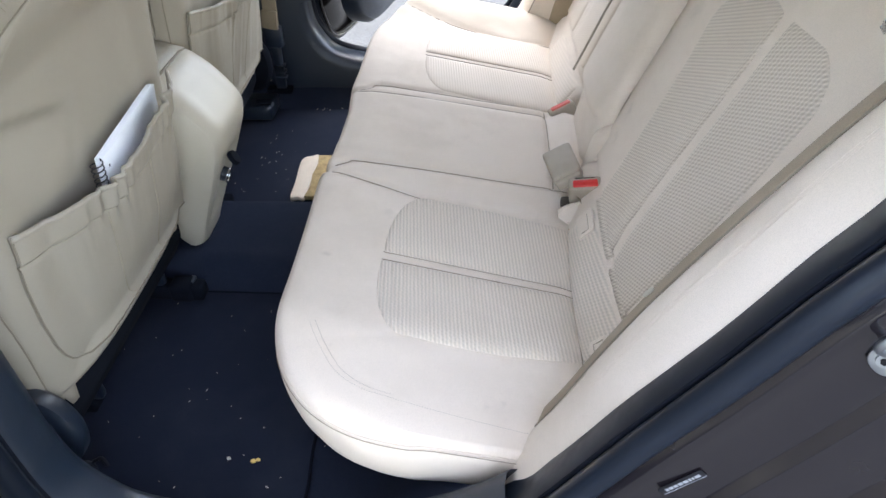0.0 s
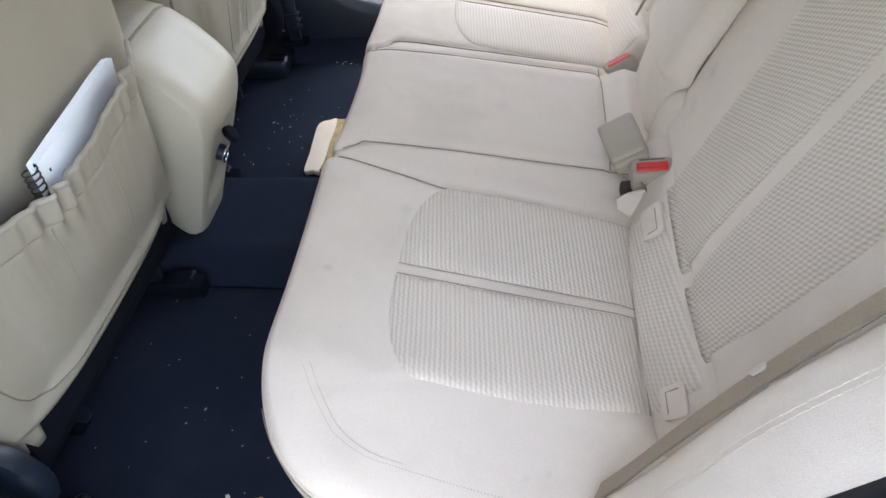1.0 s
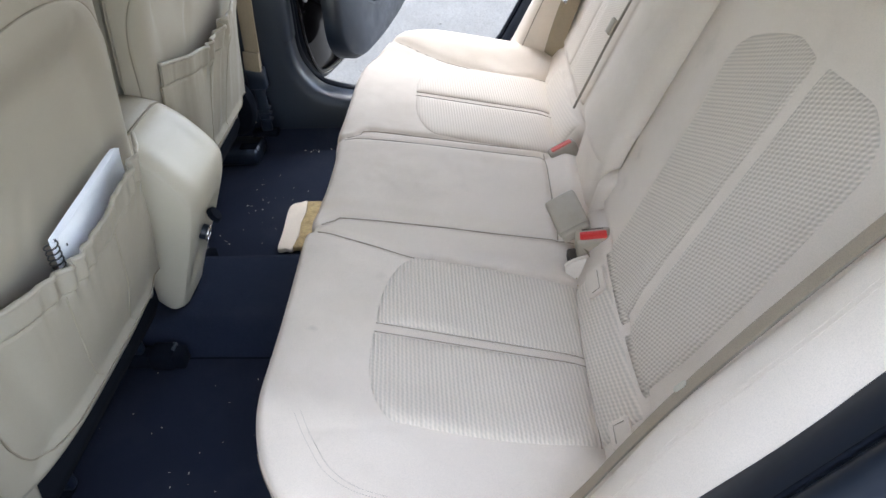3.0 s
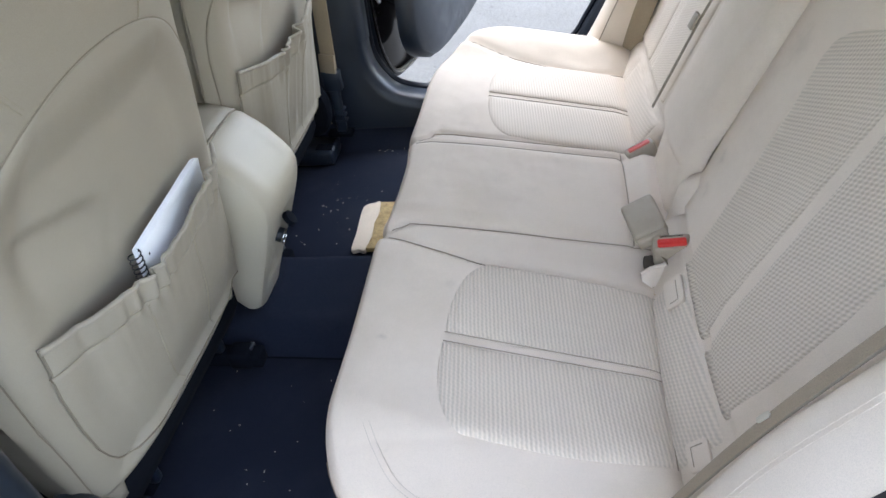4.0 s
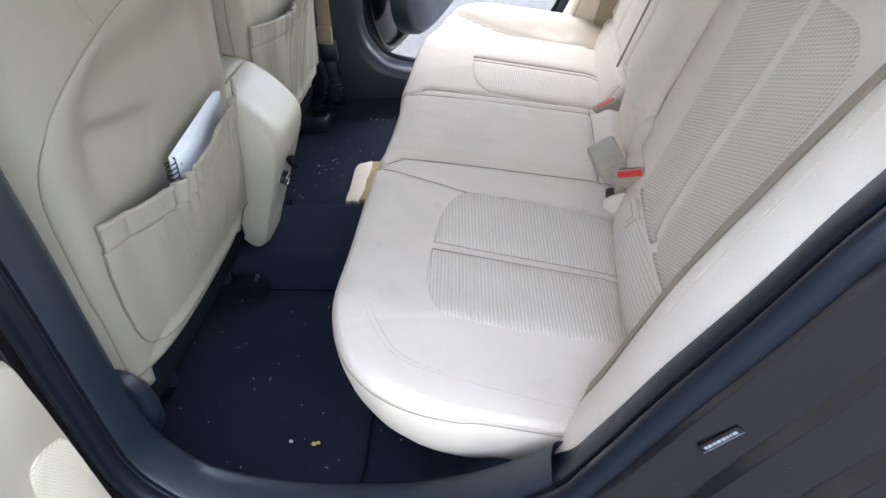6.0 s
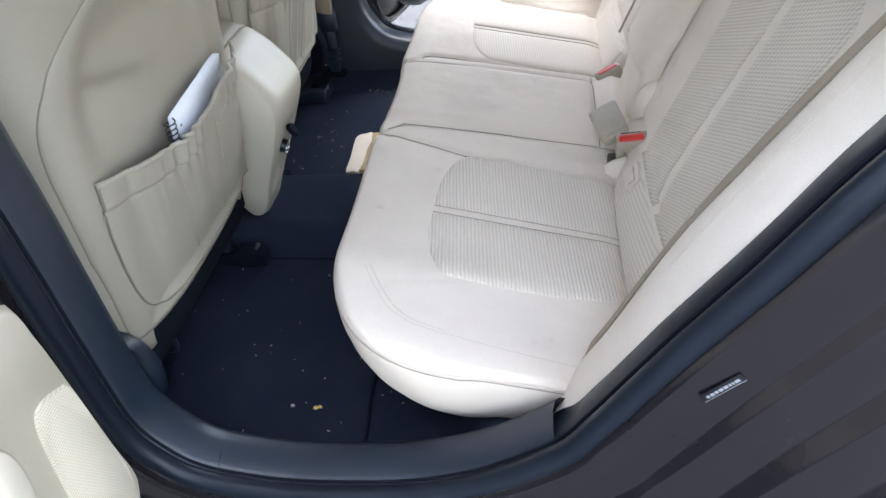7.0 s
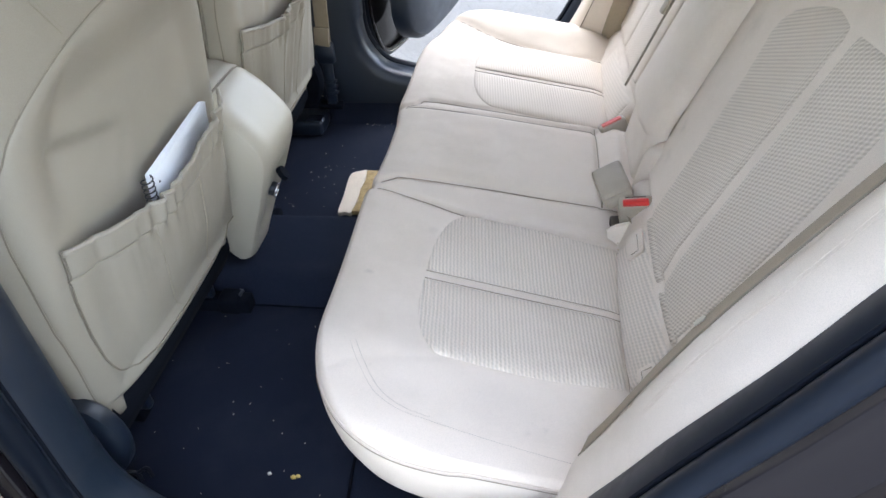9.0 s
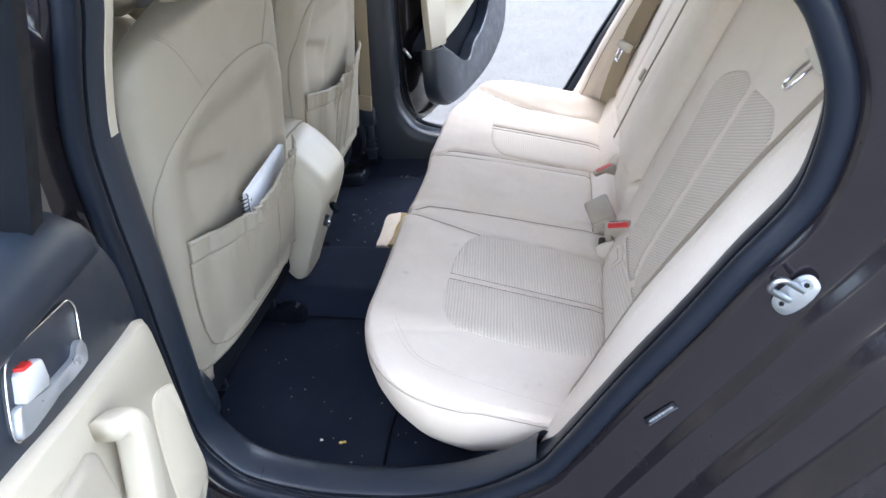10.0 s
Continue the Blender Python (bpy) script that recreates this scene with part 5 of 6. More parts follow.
# ---- the open rear doors ----
def rear_door(far):
    """A rear door swung wide open, seen from its inner side."""
    th = radians(80)
    d = Vector((math.cos(th), -math.sin(th), 0))
    n = Vector((math.sin(th), math.cos(th), 0))
    hinge = Vector((-0.388, 0.372, 0))

    def P(a, h, z):
        return flip(hinge + d * a + n * h + Vector((0, 0, z)), far)

    def skin(name, outline, h0, h1, material, label="", bevel=0.008, parent=None, steps=3):
        """A plate with rounded front rim: outline in (along, height)."""
        rings = []
        c = np.mean(outline, axis=0)
        o = np.asarray(outline, float)
        for s, h in ((1.0, h0), (1.0, h1 - bevel), (0.3, h1 - bevel * 0.3), (0.0, h1)):
            w = bevel * (1 - s)
            dirs = c - o
            dirs /= np.linalg.norm(dirs, axis=1)[:, None] + 1e-9
            rings.append([P(a, h, z) for a, z in o + dirs * w])
        return loft(name, rings, material, parent or t, label, sharp=50)

    t = thing("rear_door", P(0.3, -0.05, 0.35), "open rear door with a black and beige lining" + (" and a deep map pocket" if far else " and a silver inner handle"), "car door", "rear doors")
    shape = spline([(0.0, 0.40), (-0.012, 0.60), (-0.012, 0.85), (-0.006, 1.02), (0.10, 1.05), (0.5, 1.075), (0.82, 1.09), (0.93, 1.06), (0.90, 0.95), (0.80, 0.74), (0.68, 0.52), (0.58, 0.385), (0.50, 0.345), (0.20, 0.335), (0.02, 0.345)], 110, closed=True)
    if far:
        shape = spline([(-0.09, 0.60), (-0.085, 0.85), (-0.07, 1.02), (0.10, 1.05), (0.5, 1.075), (0.82, 1.09), (0.90, 1.0), (0.88, 0.75), (0.82, 0.56), (0.71, 0.478), (0.52, 0.42), (0.33, 0.395), (0.20, 0.388), (0.06, 0.400), (-0.015, 0.430), (-0.065, 0.50)], 110, closed=True)
    skin("door_shell", shape, -0.17 if far else -0.135, -0.075 if far else -0.03, M["paint"], "glossy brown-grey painted shell", 0.02)
    # stepped rim with its own seal
    for k, (w, h, r) in enumerate(((0.008, -0.080 if far else -0.034, 0.011), (0.026, -0.070 if far else -0.024, 0.006))):
        c = shape.mean(0)
        tube("door_edge_seal", [P(*(c + (p - c) * (1 - w))[:1], h, (c + (p - c) * (1 - w))[1]) for p in shape], r, M["rubber"], t, "black rubber edge seal", sides=7, closed=True)
    inner = (shape - shape.mean(0)) * (0.968 if far else 0.975) + shape.mean(0)
    if far:
        # pocket front, whose upper edge is the lip
        lip = spline([(-0.014, 0.697), (0.05, 0.660), (0.105, 0.624), (0.16, 0.590), (0.21, 0.568), (0.255, 0.560), (0.293, 0.568), (0.322, 0.592), (0.36, 0.610), (0.453, 0.632), (0.549, 0.690), (0.62, 0.80), (0.65, 0.95)], 60)
        under = spline([(0.80, 0.95), (0.84, 0.75), (0.803, 0.575), (0.703, 0.503), (0.523, 0.450), (0.326, 0.438), (0.09, 0.455), (0.003, 0.477), (-0.065, 0.520), (-0.100, 0.580), (-0.098, 0.68)], 60)
        skin("pocket_front", np.r_[lip, under, [(-0.094, 0.708)]], 0.010, 0.060, M["black"], "black moulded lower lining with a pocket", 0.018)
        tube("pocket_lip", [P(a, 0.054, z + 0.002) for a, z in lip], 0.007, M["black"], t, "rounded pocket lip", sides=10)
        skin("pocket_hollow", spline([(-0.02, 0.68), (0.105, 0.59), (0.21, 0.54), (0.293, 0.54), (0.453, 0.60), (0.549, 0.65), (0.66, 0.95), (0.45, 1.0), (0.30, 0.80), (0.10, 0.73)], 60, closed=True), -0.06, 0.006, M["felt"], "dark hollow of the map pocket", 0.004)
        # beige panels above
        skin("front_pad", [(-0.096, 0.712), (0.048, 0.690), (0.062, 0.80), (0.075, 1.0), (-0.105, 1.0), (-0.108, 0.85)], 0.030, 0.050, M["shell"], "beige forward panel", 0.006)
        skin("lining_mid", [(0.066, 0.690), (0.211, 0.703), (0.383, 0.728), (0.60, 0.78), (0.80, 0.85), (0.80, 1.0), (0.079, 1.0), (0.070, 0.80)], -0.02, 0.034, M["shell"], "beige middle panel", 0.010)
        skin("armrest", spline([(0.24, 0.80), (0.24, 0.84), (0.45, 0.86), (0.60, 0.86), (0.60, 0.82), (0.40, 0.80)], 40, closed=True), 0.02, 0.085, M["hide"], "beige armrest", 0.018)
        tube("check_strap", [P(-0.115, -0.045, 0.718), P(-0.16, -0.005, 0.706)], 0.005, M["steel"], t, "steel door check strap", sides=8)
        for k, (w, h, r) in enumerate(((1.01, -0.088, 0.0045), (0.985, -0.066, 0.004))):
            c = shape.mean(0)
            tube("jamb_bead", [P((c + (p - c) * w)[0], h, (c + (p - c) * w)[1]) for p in shape], r, M["paint"], t, "painted bead", sides=6, closed=True)
    else:
        skin("lining_upper", inner, -0.03, 0.0, M["black"], "black moulded lining", 0.012)
        # beige lower panel with a rising upper edge
        low = spline([(0.004, 0.632), (0.003, 0.70), (0.002, 0.80), (0.003, 0.87), (0.010, 0.908), (0.06, 0.916), (0.17, 0.930), (0.30, 0.952), (0.50, 0.97), (0.74, 0.985), (0.72, 0.86), (0.62, 0.66), (0.50, 0.56), (0.30, 0.54), (0.12, 0.57), (0.035, 0.607)], 120, closed=True)
        skin("lining_lower", low, -0.01, 0.012, M["shell"], "beige lower door lining", 0.008)
        skin("cloth_patch", spline([(0.016, 0.650), (0.012, 0.72), (0.012, 0.795), (0.022, 0.812), (0.060, 0.826), (0.078, 0.79), (0.095, 0.70), (0.090, 0.64), (0.04, 0.635)], 70, closed=True), 0.008, 0.0145, M["perf"], "finely ribbed cloth patch", 0.003)
        skin("cloth_patch", spline([(0.135, 0.60), (0.125, 0.72), (0.125, 0.79), (0.15, 0.80), (0.22, 0.78), (0.36, 0.72), (0.44, 0.63), (0.36, 0.58)], 60, closed=True), 0.008, 0.0145, M["perf"], "finely ribbed cloth patch", 0.003)
        # pull handle: an upright bar whose head turns into the armrest
        bar = spline([(0.196, 0.020, 0.66), (0.184, 0.026, 0.72), (0.171, 0.032, 0.775), (0.158, 0.036, 0.825), (0.150, 0.038, 0.862), (0.150, 0.037, 0.880), (0.156, 0.034, 0.890), (0.172, 0.026, 0.893)], 48)
        rings = []
        for i, (a, h, z) in enumerate(bar):
            w = float(np.interp(i, (0, 20, 34, 47), (0.022, 0.018, 0.016, 0.013)))
            hh = float(np.interp(i, (0, 24, 40, 47), (0.014, 0.017, 0.017, 0.015)))
            tg = bar[min(i + 1, 47)] - bar[max(i - 1, 0)]
            tg /= np.linalg.norm(tg)
            s1 = np.cross(tg, (0, 1, 0))
            s1 /= np.linalg.norm(s1)
            ring = []
            for b in np.linspace(0, 2 * math.pi, 24, endpoint=False):
                cb, sb = math.cos(b), math.sin(b)
                q = bar[i] + s1 * w * np.sign(cb) * abs(cb) ** 0.5 + np.array((0, hh * np.sign(sb) * abs(sb) ** 0.5, 0))
                ring.append(P(*q))
            rings.append(ring)
        loft("pull_handle", rings, M["shell"], t, "beige moulded pull handle")
        sec = [(0.004, 0.886), (0.014, 0.886), (0.019, 0.883), (0.021, 0.876), (0.021, 0.860), (0.022, 0.80), (0.020, 0.72), (0.004, 0.66)]
        rings = []
        for k, a in enumerate(np.r_[0.182, 0.185, 0.192, np.linspace(0.22, 0.56, 10)]):
            f = (0.80, 0.93, 1.0)[k] if k < 3 else 1.0
            rings.append([P(a, h * f, 0.80 + (z - 0.80) * f + 0.05 * (a - 0.19)) for h, z in sec])
        loft("armrest", rings, M["hide"], t, "padded beige armrest", sharp=60)
        # soft pad at the window line
        pad_ = [(0.0, 0.002), (0.012, 0.014), (0.035, 0.020), (0.058, 0.014), (0.074, -0.004), (0.082, -0.035), (0.02, -0.04)]
        rings = []
        for k, a in enumerate(np.r_[0.048, 0.052, 0.062, 0.09, np.linspace(0.14, 0.86, 12)]):
            f = (0.55, 0.8, 0.93, 1.0)[k] if k < 4 else 1.0
            rings.append([P(a + 0.25 * z, h * f + 0.010, 1.024 + 0.03 * a + z * f) for z, h in pad_])
        loft("window_pad", rings, M["black"], t, "soft black pad along the window", sharp=60)
        # handle: bowl, bezel, lever and lock button
        bz = spline([(0.103, 0.996), (0.106, 1.008), (0.114, 1.013), (0.148, 1.018), (0.190, 1.024), (0.210, 1.022), (0.224, 1.004), (0.238, 0.975), (0.241, 0.963), (0.236, 0.957), (0.216, 0.954), (0.180, 0.951), (0.140, 0.946), (0.127, 0.946), (0.120, 0.956), (0.112, 0.975)], 90, closed=True)
        skin("handle_bowl", bz, -0.004, 0.0030, M["black"], "dark handle bowl", 0.003)
        tube("bezel", [P(a, 0.0035, z) for a, z in bz], 0.0013, M["chrome"], t, "thin chrome bezel", sides=8, closed=True)
        skin("lever", spline([(0.122, 0.972), (0.117, 0.964), (0.121, 0.953), (0.130, 0.948), (0.180, 0.953), (0.216, 0.956), (0.236, 0.959), (0.239, 0.966), (0.232, 0.980), (0.226, 0.986), (0.200, 0.976), (0.186, 0.972), (0.160, 0.968), (0.140, 0.966), (0.130, 0.973)], 90, closed=True), 0.0, 0.0095, M["satin"], "satin silver door lever", 0.0025)
        skin("lock_button", [(0.189, 0.9755), (0.184, 0.982), (0.1815, 1.000), (0.184, 1.004), (0.208, 1.0095), (0.212, 1.007), (0.222, 0.987), (0.220, 0.984)], 0.0, 0.013, M["button"], "pale silver lock button", 0.0018)
        skin("lock_mark", [(0.192, 1.004), (0.193, 1.0095), (0.206, 1.0125), (0.207, 1.008)], 0.0, 0.0115, M["red"], "red lock mark", 0.001)
        # window frame
        fr = spline([(0.094, 1.04), (0.097, 1.14), (0.100, 1.26), (0.125, 1.36), (0.25, 1.42), (0.50, 1.40), (0.72, 1.30), (0.82, 1.18), (0.86, 1.08)], 70)
        rings = []
        for i, (a, z) in enumerate(fr):
            tg = fr[min(i + 1, 69)] - fr[max(i - 1, 0)]
            tg /= np.linalg.norm(tg)
            nx, nz = -tg[1], tg[0]
            rings.append([P(a + nx * s, h + 0.36 * max(0.0, z - 1.05), z + nz * s) for s, h in ((0.016, -0.075), (0.020, -0.035), (0.004, -0.028), (-0.004, -0.006), (-0.028, -0.004), (-0.034, -0.02), (-0.034, -0.06), (-0.02, -0.075))])
        loft("window_frame", rings, M["frame"], t, "black window frame", sharp=50)
    glass_line = spline([(0.099, 1.06), (0.104, 1.14), (0.114, 1.26), (0.14, 1.35), (0.26, 1.40), (0.50, 1.385), (0.70, 1.29), (0.80, 1.18), (0.84, 1.08)], 50)
    outline = np.r_[glass_line, [(0.5, 1.06)]]
    lean_ = 0.0 if far else 0.36
    pane = loft("window_pane", [[P(a, h + lean_ * (z - 1.05), z) for a, z in outline] for h in (-0.062, -0.058)], M["glass"], t, "clear window glass", sharp=30)
    pane.visible_shadow = False
    return t


rear_door(False)
rear_door(True)


# ---- belts and buckles ----
def buckle(at, out, along, red, label, size=1.0):
    """A belt buckle: housing, red button and tongue slot."""
    t = thing("belt_buckle", at, label, "seat belt buckle", "rear buckles")
    m = frame_at(at, out, along) @ Matrix.Diagonal((size, size, size, 1))
    h = block("housing", (0.058, 0.030, 0.062), m @ Matrix.Translation((0, 0, -0.026)), M["buckle"], t, "", bevel=0.006, seg=3)
    block("button", (0.044, 0.015, 0.008), m @ Matrix.Translation((0, -0.003, 0.0045)), red, t, "red release button", bevel=0.0025)
    block("slot", (0.036, 0.004, 0.004), m @ Matrix.Translation((0, 0.0095, 0.003)), M["shade_fill"], t, "dark tongue slot", bevel=0.0008)
    block("button_rib", (0.036, 0.0016, 0.002), m @ Matrix.Translation((0, -0.003, 0.009)), red, h, "", bevel=0.0005)
    return t


buckle((0.2225, 1.098, 0.603), (-0.12, -0.28, 1), (1, -0.02, 0.12), M["red"], "taupe belt buckle with a bright red button between the cushions")
buckle((0.204, 1.428, 0.574), (-0.45, 0.1, 1), (1, 0.30, 0.40), M["pink"], "taupe belt buckle with a faded red button beside the centre seat")


def stalk_buckle():
    """The centre belt's loose buckle, face down on the cushion."""
    p = (0.186, 1.158, 0.604)
    t = thing("centre_belt_buckle", p, "taupe plastic centre belt buckle lying on the cushion", "seat belt buckle", "rear buckles")
    m = frame_at(p, (-0.45, -0.25, 1), (0.22, -1, -0.1))
    block("case", (0.078, 0.056, 0.026), m, M["buckle"], t, "", bevel=0.007, seg=3)
    block("case_end", (0.014, 0.050, 0.020), m @ Matrix.Translation((0.042, 0, -0.002)), M["buckle"], t, "", bevel=0.004)
    web = spline([m @ Vector((0.045, 0, -0.004)), m @ Vector((0.075, 0.004, -0.022)), (0.228, 1.085, 0.560), (0.235, 1.075, 0.52)], 14)
    rings = [[(q[0], q[1] - 0.016, q[2]), (q[0], q[1] + 0.016, q[2]), (q[0] + 0.002, q[1] + 0.016, q[2] - 0.002), (q[0] + 0.002, q[1] - 0.016, q[2] - 0.002)] for q in web]
    loft("webbing", rings, M["belt"], t, "tan webbing", sharp=40)
    return t


stalk_buckle()


def buckle_well():
    """The recessed pocket round the near buckle with its stitched flap."""
    t = thing("buckle_flap", (0.205, 1.06, 0.53), "beige cloth flap round the near buckle with a crease", "seat trim")
    top = spline([(0.177, 1.077, 0.556), (0.186, 1.079, 0.563), (0.199, 1.081, 0.568), (0.228, 1.087, 0.573), (0.262, 1.100, 0.578)], 24)
    foot = spline([(0.179, 1.058, 0.528), (0.188, 1.049, 0.526), (0.200, 1.044, 0.530), (0.222, 1.036, 0.540), (0.262, 1.040, 0.552)], 24)
    rows, backs = [], []
    for k in np.linspace(0, 1, 16):
        row = [a + (b - a) * k + np.array((0, -0.001, 0.002)) * math.sin(math.pi * k) for a, b in zip(foot, top)]
        rows.append([tuple(q) for q in row])
        backs.append([(q[0] + 0.002, q[1] + 0.010, q[2] - 0.022) for q in row])
    pad("flap", rows, backs, M["cloth"], t)
    tube("flap_edge", rows[-1], 0.0028, M["cloth"], t, "rolled hem", sides=8)
    # solid dark block in place of the shade behind the flap
    block("shade_fill", (0.018, 0.026, 0.022), pose(0.194, 1.106, 0.550, 0, 0, 8), M["shade_fill"], t, "dark block painted as the shaded gap behind the flap", bevel=0.004)
    # the child-seat anchor slot beside it
    a = thing("anchor_slot", (0.222, 1.03, 0.575), "small beige child-seat anchor surround in the seat crease", "anchor slot")
    m = frame_at((0.217, 1.000, 0.588), (-0.80, -0.12, 0.56), (0.12, 1, 0.1))
    plate("surround", rounded(0.050, 0.036, 0.006), 0.005, m, M["cloth"], a, "", 0.0015)
    tube("slot", [m @ Vector(q) for q in ((-0.017, 0.008, 0.0052), (-0.017, -0.008, 0.0052), (0.017, -0.008, 0.0052))], 0.0008, M["crease"], a, "fine slot line", sides=5)
    b = thing("anchor_slot", (0.215, 0.735, 0.565), "small beige child-seat anchor surround beside the door bolster", "anchor slot")
    m = frame_at((0.214, 0.735, 0.572), (-0.75, -0.15, 0.62), (0.15, 1, 0.0))
    plate("surround", rounded(0.038, 0.034, 0.006), 0.005, m, M["cloth"], b, "", 0.0015)
    tube("slot", [m @ Vector(q) for q in ((-0.012, 0.008, 0.0052), (0.012, 0.008, 0.0052), (0.012, -0.010, 0.0052))], 0.0008, M["crease"], b, "fine slot line", sides=5)
    return t


buckle_well()


def strap(name, pts, width, side, material, parent, label="", thick=0.0022):
    """Flat webbing along a path; side: the way across the webbing."""
    p = spline(pts, 50)
    s = np.array(Vector(side).normalized())
    rings = []
    for i, q in enumerate(p):
        tg = p[min(i + 1, 49)] - p[max(i - 1, 0)]
        w = np.cross(tg, s)
        w /= np.linalg.norm(w) + 1e-9
        rings.append([q + s * width / 2, q - s * width / 2, q - s * width / 2 + w * thick, q + s * width / 2 + w * thick])
    return loft(name, rings, material, parent, label, sharp=40)


def far_rear_belt():
    """The far seat's belt over its bolster, with the tongue parked on it."""
    t = thing("rear_seat_belt", (0.26, 1.88, 0.55), "tan seat belt lying over the bolster with a parked tongue", "seat belt", "seat belts")
    strap("webbing", [(0.215, 1.872, 0.545), (0.225, 1.872, 0.60), (0.250, 1.872, 0.69), (0.285, 1.870, 0.79), (0.335, 1.868, 0.90), (0.40, 1.866, 1.03), (0.47, 1.864, 1.16)], 0.047, (0.78, -0.55, -0.30), M["belt"], t, "tan webbing")
    m = frame_at((0.266, 1.866, 0.757), (-0.75, -0.45, 0.45), (0.78, -0.55, -0.30))
    block("tongue_grip", (0.066, 0.026, 0.016), m @ Matrix.Translation((0, 0.004, 0.004)), M["shell"], t, "beige plastic tongue grip", bevel=0.006, seg=3)
    for s in (-1, 1):
        block("tongue_bar", (0.006, 0.034, 0.003), m @ Matrix.Translation((0.009 * s, -0.026, 0.008)), M["chrome"], t, "chrome tongue", bevel=0.0008)
    block("tongue_tip", (0.024, 0.007, 0.003), m @ Matrix.Translation((0, -0.041, 0.008)), M["chrome"], t, "chrome tongue", bevel=0.0008)
    return t


far_rear_belt()


def front_belt():
    """The far front seat's belt down the pillar, with its black foot."""
    t = thing("front_seat_belt", (-0.56, 1.90, 0.33), "tan front seat belt hanging down the black pillar to its foot", "seat belt", "seat belts")
    strap("webbing", [(-0.512, 1.905, 1.20), (-0.530, 1.905, 1.05), (-0.544, 1.905, 0.90), (-0.557, 1.905, 0.75), (-0.568, 1.905, 0.61), (-0.571, 1.905, 0.565)], 0.046, (0.95, -0.3, 0), M["belt"], t, "tan webbing")
    strap("belt_fold", [(-0.567, 1.899, 0.605), (-0.570, 1.895, 0.575), (-0.572, 1.897, 0.556)], 0.049, (0.95, -0.3, 0), M["belt"], t, "doubled belt end", thick=0.008)
    block("foot_cover", (0.052, 0.030, 0.060), pose(-0.573, 1.905, 0.528), M["black"], t, "black plastic foot cover", bevel=0.006)
    block("stem", (0.030, 0.020, 0.15), pose(-0.575, 1.905, 0.440, 0, 2, 0), M["black"], t, "black stem", bevel=0.006)
    for k in range(3):
        block("stem_ring", (0.036, 0.024, 0.006), pose(-0.572, 1.903, 0.405 + 0.018 * k), M["black"], t, "", bevel=0.002)
    block("anchor_plate", (0.075, 0.034, 0.016), pose(-0.584, 1.905, 0.362), M["felt"], t, "black anchor plate", bevel=0.004)
    return t


front_belt()


def centre_belt_latch():
    """Clip between the centre and far backrests; a dark strip paints the slot's shade."""
    t = thing("belt_guide", (0.30, 1.478, 0.82), "thin grey-beige belt guide clip beside the centre backrest", "belt guide")
    # no real strap: a dark strip drawn as the shaded slot
    strap("strap", [(0.222, 1.434, 0.66), (0.250, 1.434, 0.73), (0.282, 1.434, 0.81), (0.33, 1.434, 0.92), (0.39, 1.434, 1.06), (0.44, 1.434, 1.16)], 0.005, (0.35, -0.9, 0.0), M["thread"], t, "dark taupe strip for the shaded slot")
    m = frame_at((0.280, 1.438, 0.822), (-0.9, -0.2, 0.4), (0.35, 0, 0.9))
    block("clip", (0.030, 0.016, 0.006), m, M["buckle"], t, "taupe clip", bevel=0.002)
    return t


centre_belt_latch()


def near_rear_belt():
    """The near seat's belt down the gap beside the bolster, its tongue parked near the top."""
    t = thing("rear_seat_belt", (0.18, 0.642, 0.57), "beige seat belt in the gap beside the bolster, tongue parked high", "seat belt", "seat belts")
    edge = [(0.111, 0.555), (0.138, 0.612), (0.163, 0.672), (0.196, 0.745), (0.230, 0.812), (0.276, 0.893), (0.326, 0.976), (0.376, 1.052), (0.412, 1.105), (0.47, 1.18)]
    strap("webbing", [(x + 0.0165, 0.6325, z + 0.0038) for x, z in edge], 0.021, (0.018, 0.0365, 0.015), M["webbing"], t, "beige webbing")
    a, b = Vector((0.366, 0.648, 1.080)), Vector((0.388, 0.640, 1.112))
    ax = b - a
    s = ax.cross(Vector((-0.9, -0.2, 0.43))).normalized()
    p = [b + s * 0.006, a + s * 0.006, a - ax.normalized() * 0.004 + s * 0.003, a - ax.normalized() * 0.004 - s * 0.003, a - s * 0.006, b - s * 0.006]
    tube("tongue", p, 0.0022, M["chrome"], t, "bright steel tongue loop", sides=8)
    block("tongue_grip", (0.036, 0.048, 0.016), frame_at(b + ax * 0.35, (-0.9, -0.2, 0.43), ax), M["shell"], t, "beige plastic tongue grip", bevel=0.006, seg=3)
    return t


near_rear_belt()


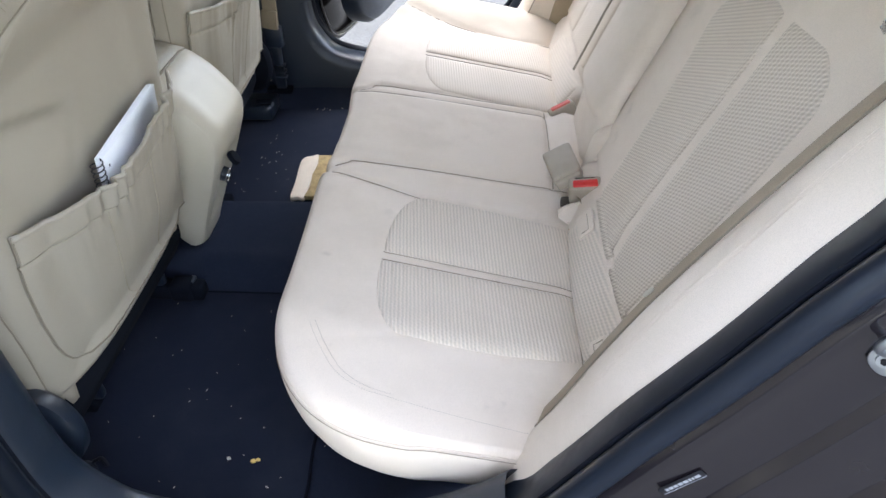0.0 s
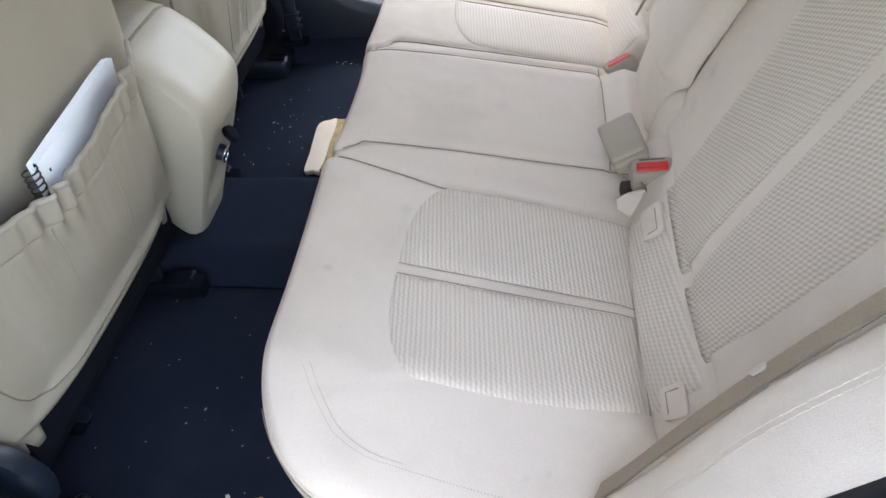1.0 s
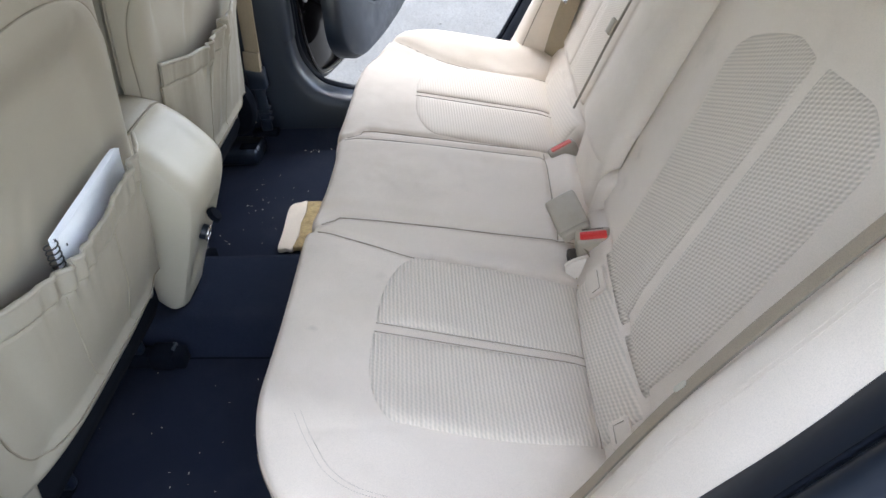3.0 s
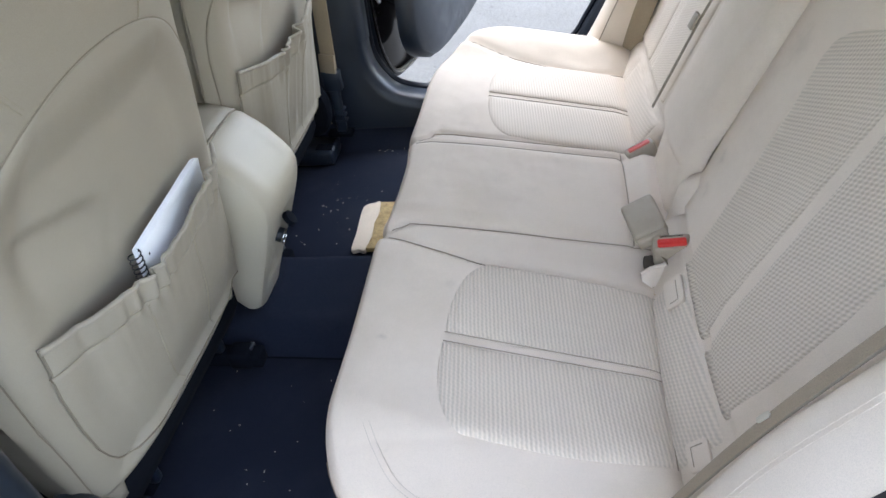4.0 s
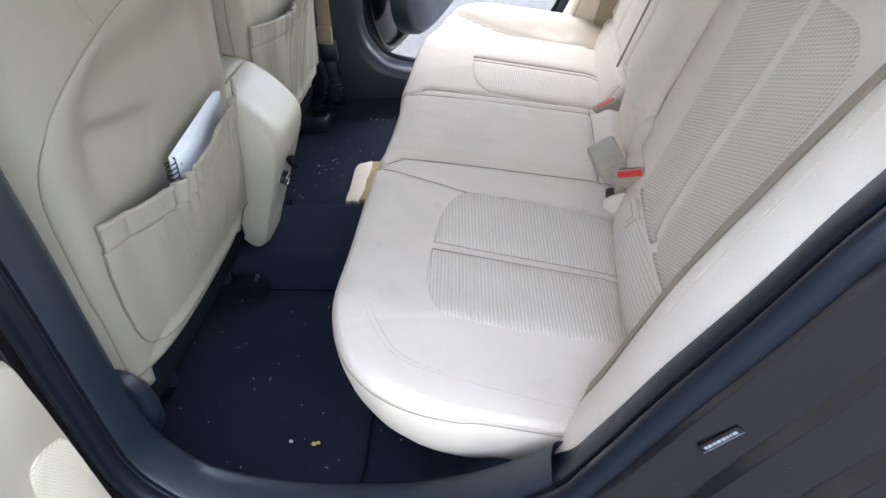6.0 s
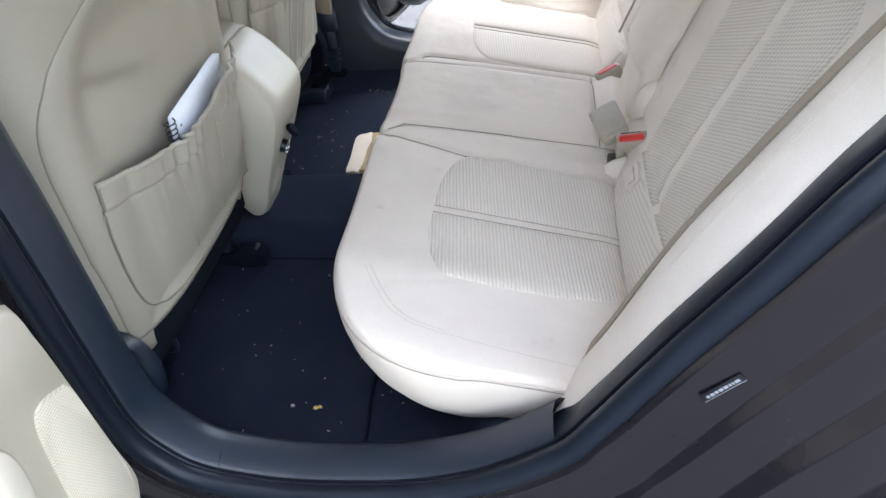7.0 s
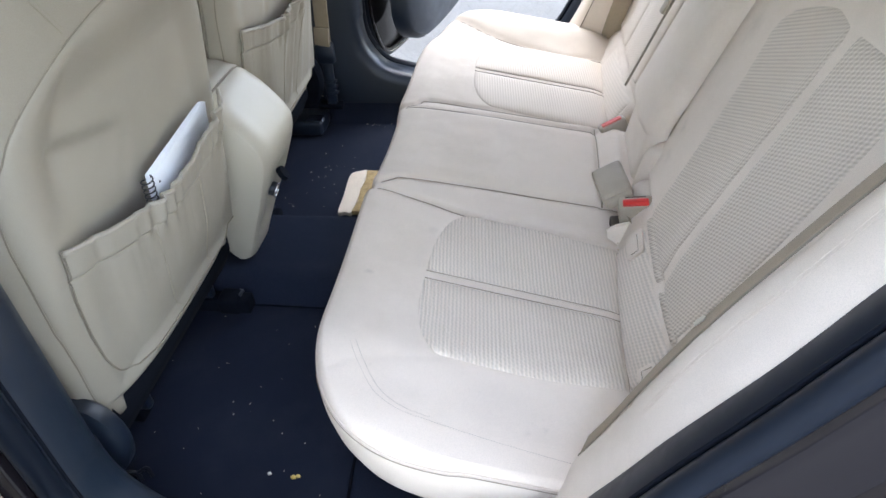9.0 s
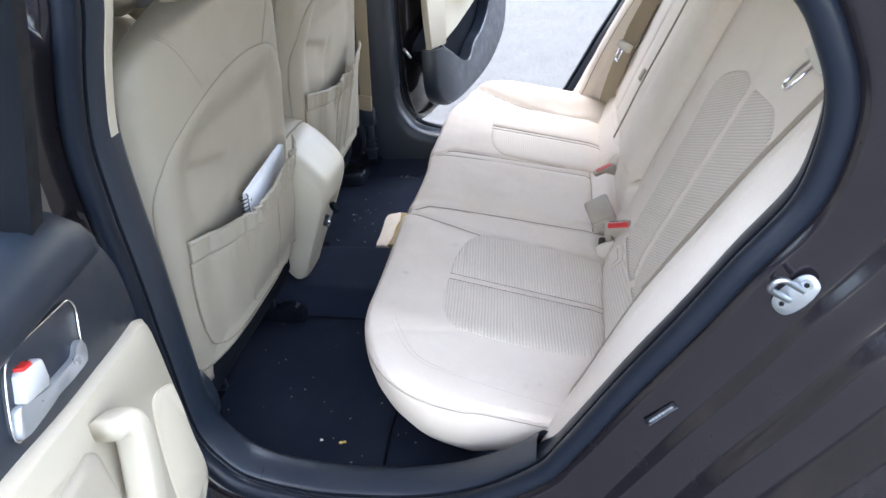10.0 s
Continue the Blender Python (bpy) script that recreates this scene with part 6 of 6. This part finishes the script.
# ---- loose things ----
def notebook():
    p = (-0.506, 0.945, 0.70)
    t = thing("spiral_notebook", p, "white spiral-bound notebook tucked in the front seat pocket", "notebook")
    # lean: along the pocket, slightly tipped
    m = frame_at((-0.505, 0.955, 0.715), (1, 0.03, -0.14), (0, 1, 0.045))
    rng = random.Random(8)
    pages = []
    for k, h in enumerate((-0.0024, -0.0012, 0.0, 0.0012, 0.0024)):
        o = [(-0.108, -0.06), (0.108, -0.06), (0.110 - 0.002 * k, 0.075), (0.104, 0.096), (0.09, 0.103), (0.055 + 0.004 * k, 0.104 - 0.0012 * k), (0.0, 0.103 - 0.001 * k), (-0.06, 0.103 - 0.0016 * k), (-0.108, 0.102 - 0.0012 * k)]
        plate("page_block" if k else "cover", [(x + rng.uniform(-0.0008, 0.0008), y) for x, y in o], 0.0011, m @ Matrix.Translation((0, 0, h)), M["paper"], t, "", 0.0003, 1)
    coil = []
    pitch = 0.0085
    turns = 18
    for a in np.linspace(0, turns * 2 * math.pi, turns * 14):
        coil.append(m @ Vector((-0.110 + 0.0085 * math.cos(a), 0.098 - pitch * a / (2 * math.pi), 0.0085 * math.sin(a))))
    tube("spiral", coil, 0.0011, M["wire"], t, "black wire spiral", sides=6)
    for k in range(18):
        plate("punch_hole", rounded(0.004, 0.0035, 0.001, 2), 0.0003, m @ Matrix.Translation((-0.1035, 0.098 - pitch * k, 0.0036)), M["label"], t, "", 0, 1)
    block("mark", (0.003, 0.004, 0.0003), m @ Matrix.Translation((-0.085, 0.075, 0.0037)), M["label"], t, "small dark mark", bevel=0)
    return t


notebook()


def board():
    p = (-0.35, 1.53, 0.30)
    t = thing("loose_board", p, "pale board with a worn brown end on the floor mat", "board")
    o = spline([(-0.449, 1.432), (-0.452, 1.50), (-0.458, 1.585), (-0.452, 1.612), (-0.432, 1.621), (-0.414, 1.622), (-0.411, 1.53), (-0.413, 1.434), (-0.43, 1.433)], 70, closed=True)
    plate("face", [tuple(q) for q in o], 0.012, pose(0, 0, 0.3005), M["board"], t, "pale smooth board", 0.002)
    o2 = [(-0.414, 1.434), (-0.20, 1.44), (-0.20, 1.622), (-0.415, 1.622), (-0.408, 1.58), (-0.413, 1.53), (-0.407, 1.48)]
    plate("worn_end", o2, 0.014, pose(0, 0, 0.3003), M["cork"], t, "flaking brown end", 0.002)
    return t


board()


def crumb(name, at, r, material, label, seed):
    bm = bmesh.new()
    bmesh.ops.create_icosphere(bm, subdivisions=2, radius=1)
    for v in bm.verts:
        k = 1 + 0.45 * noise.noise(v.co * 1.7 + Vector((seed, 0, 0)))
        v.co = Vector((v.co.x * r * k * 1.25, v.co.y * r * k, max(v.co.z, -0.6) * r * k * 0.7))
    bm.transform(Matrix.Translation((at[0], at[1], at[2] + r * 0.45)))
    ob = part(name, bm, material, None, "", False)
    return tagged(ob, label, "crumb", "crumbs on the mat")


crumb("crumb", (-0.381, 0.703, 0.2985), 0.0030, M["crumb"], "white crumb on the dark mat", 1)
crumb("crumb", (-0.337, 0.700, 0.2985), 0.0038, M["yellow"], "yellowish crumb on the dark mat", 4)
crumb("crumb", (-0.330, 0.703, 0.2985), 0.0030, M["yellow"], "yellowish crumb on the dark mat", 7)


def lint(name, spots, label, seed, material):
    """Tiny flecks and fibres."""
    rng = np.random.RandomState(seed)
    v, f = [], []
    for x, y, z, r in spots:
        k = len(v)
        a = rng.uniform(0, 3.14)
        l = r * rng.uniform(0.6, 2.2)
        c, s = math.cos(a), math.sin(a)
        for dx, dy, dz in ((-l, -r * 0.4, 0), (l, -r * 0.4, 0), (l, r * 0.4, 0), (-l, r * 0.4, 0), (0, 0, r * 0.8)):
            v.append((x + c * dx - s * dy, y + s * dx + c * dy, z + dz))
        f += [(k, k + 1, k + 4), (k + 1, k + 2, k + 4), (k + 2, k + 3, k + 4), (k + 3, k, k + 4)]
    return tagged(mesh(name, v, f, material, smooth=False), label, "lint", kind="stuff")


_r = np.random.RandomState(12)
spots = [(_r.uniform(-0.68, -0.26), _r.uniform(0.64, 1.08), 0.299, _r.uniform(0.0006, 0.0015)) for _ in range(34)]
spots += [(-0.44 + _r.normal(0, 0.11), 1.62 + _r.normal(0, 0.12), 0.299, _r.uniform(0.0007, 0.0018)) for _ in range(60)]
spots += [(_r.uniform(-0.50, -0.30), 1.905 + _r.normal(0, 0.008), 0.300, _r.uniform(0.0012, 0.003)) for _ in range(24)]
spots += [(_r.uniform(-0.23, -0.10), _r.uniform(0.64, 0.85), 0.293, _r.uniform(0.0006, 0.0013)) for _ in range(12)]
spots = [s for s in spots if not (s[0] > -0.46 and 1.42 < s[1] < 1.63)]
lint("floor_lint", spots, "scattered pale lint and grit on the dark mats", 3, M["crumb"])
spots = [(0.199 + _r.normal(0, 0.003), 0.965 + _r.uniform(-0.02, 0.09), 0.542 + _r.uniform(0, 0.006), _r.uniform(0.0012, 0.003)) for _ in range(26)]
lint("seat_crumbs", spots, "tan crumbs caught in the seat crease", 9, M["cork"])


def mat_hook():
    """The crumpled black retainer at the mat's front corner."""
    t = thing("mat_retainer", (-0.62, 0.668, 0.30), "small twisted black plastic mat retainer by the sill", "mat retainer")
    tube("loop", spline([(-0.640, 0.655, 0.300), (-0.632, 0.662, 0.318), (-0.618, 0.668, 0.322), (-0.606, 0.674, 0.312), (-0.600, 0.668, 0.300), (-0.612, 0.660, 0.304)], 40), 0.0042, M["rubber"], t, sides=8)
    tube("tail", spline([(-0.606, 0.674, 0.312), (-0.590, 0.682, 0.318), (-0.580, 0.676, 0.304)], 20), 0.0032, M["rubber"], t, sides=7)
    block("foot", (0.03, 0.02, 0.006), pose(-0.628, 0.660, 0.302, 0, 0, 25), M["felt"], t, bevel=0.002)
    return t


mat_hook()
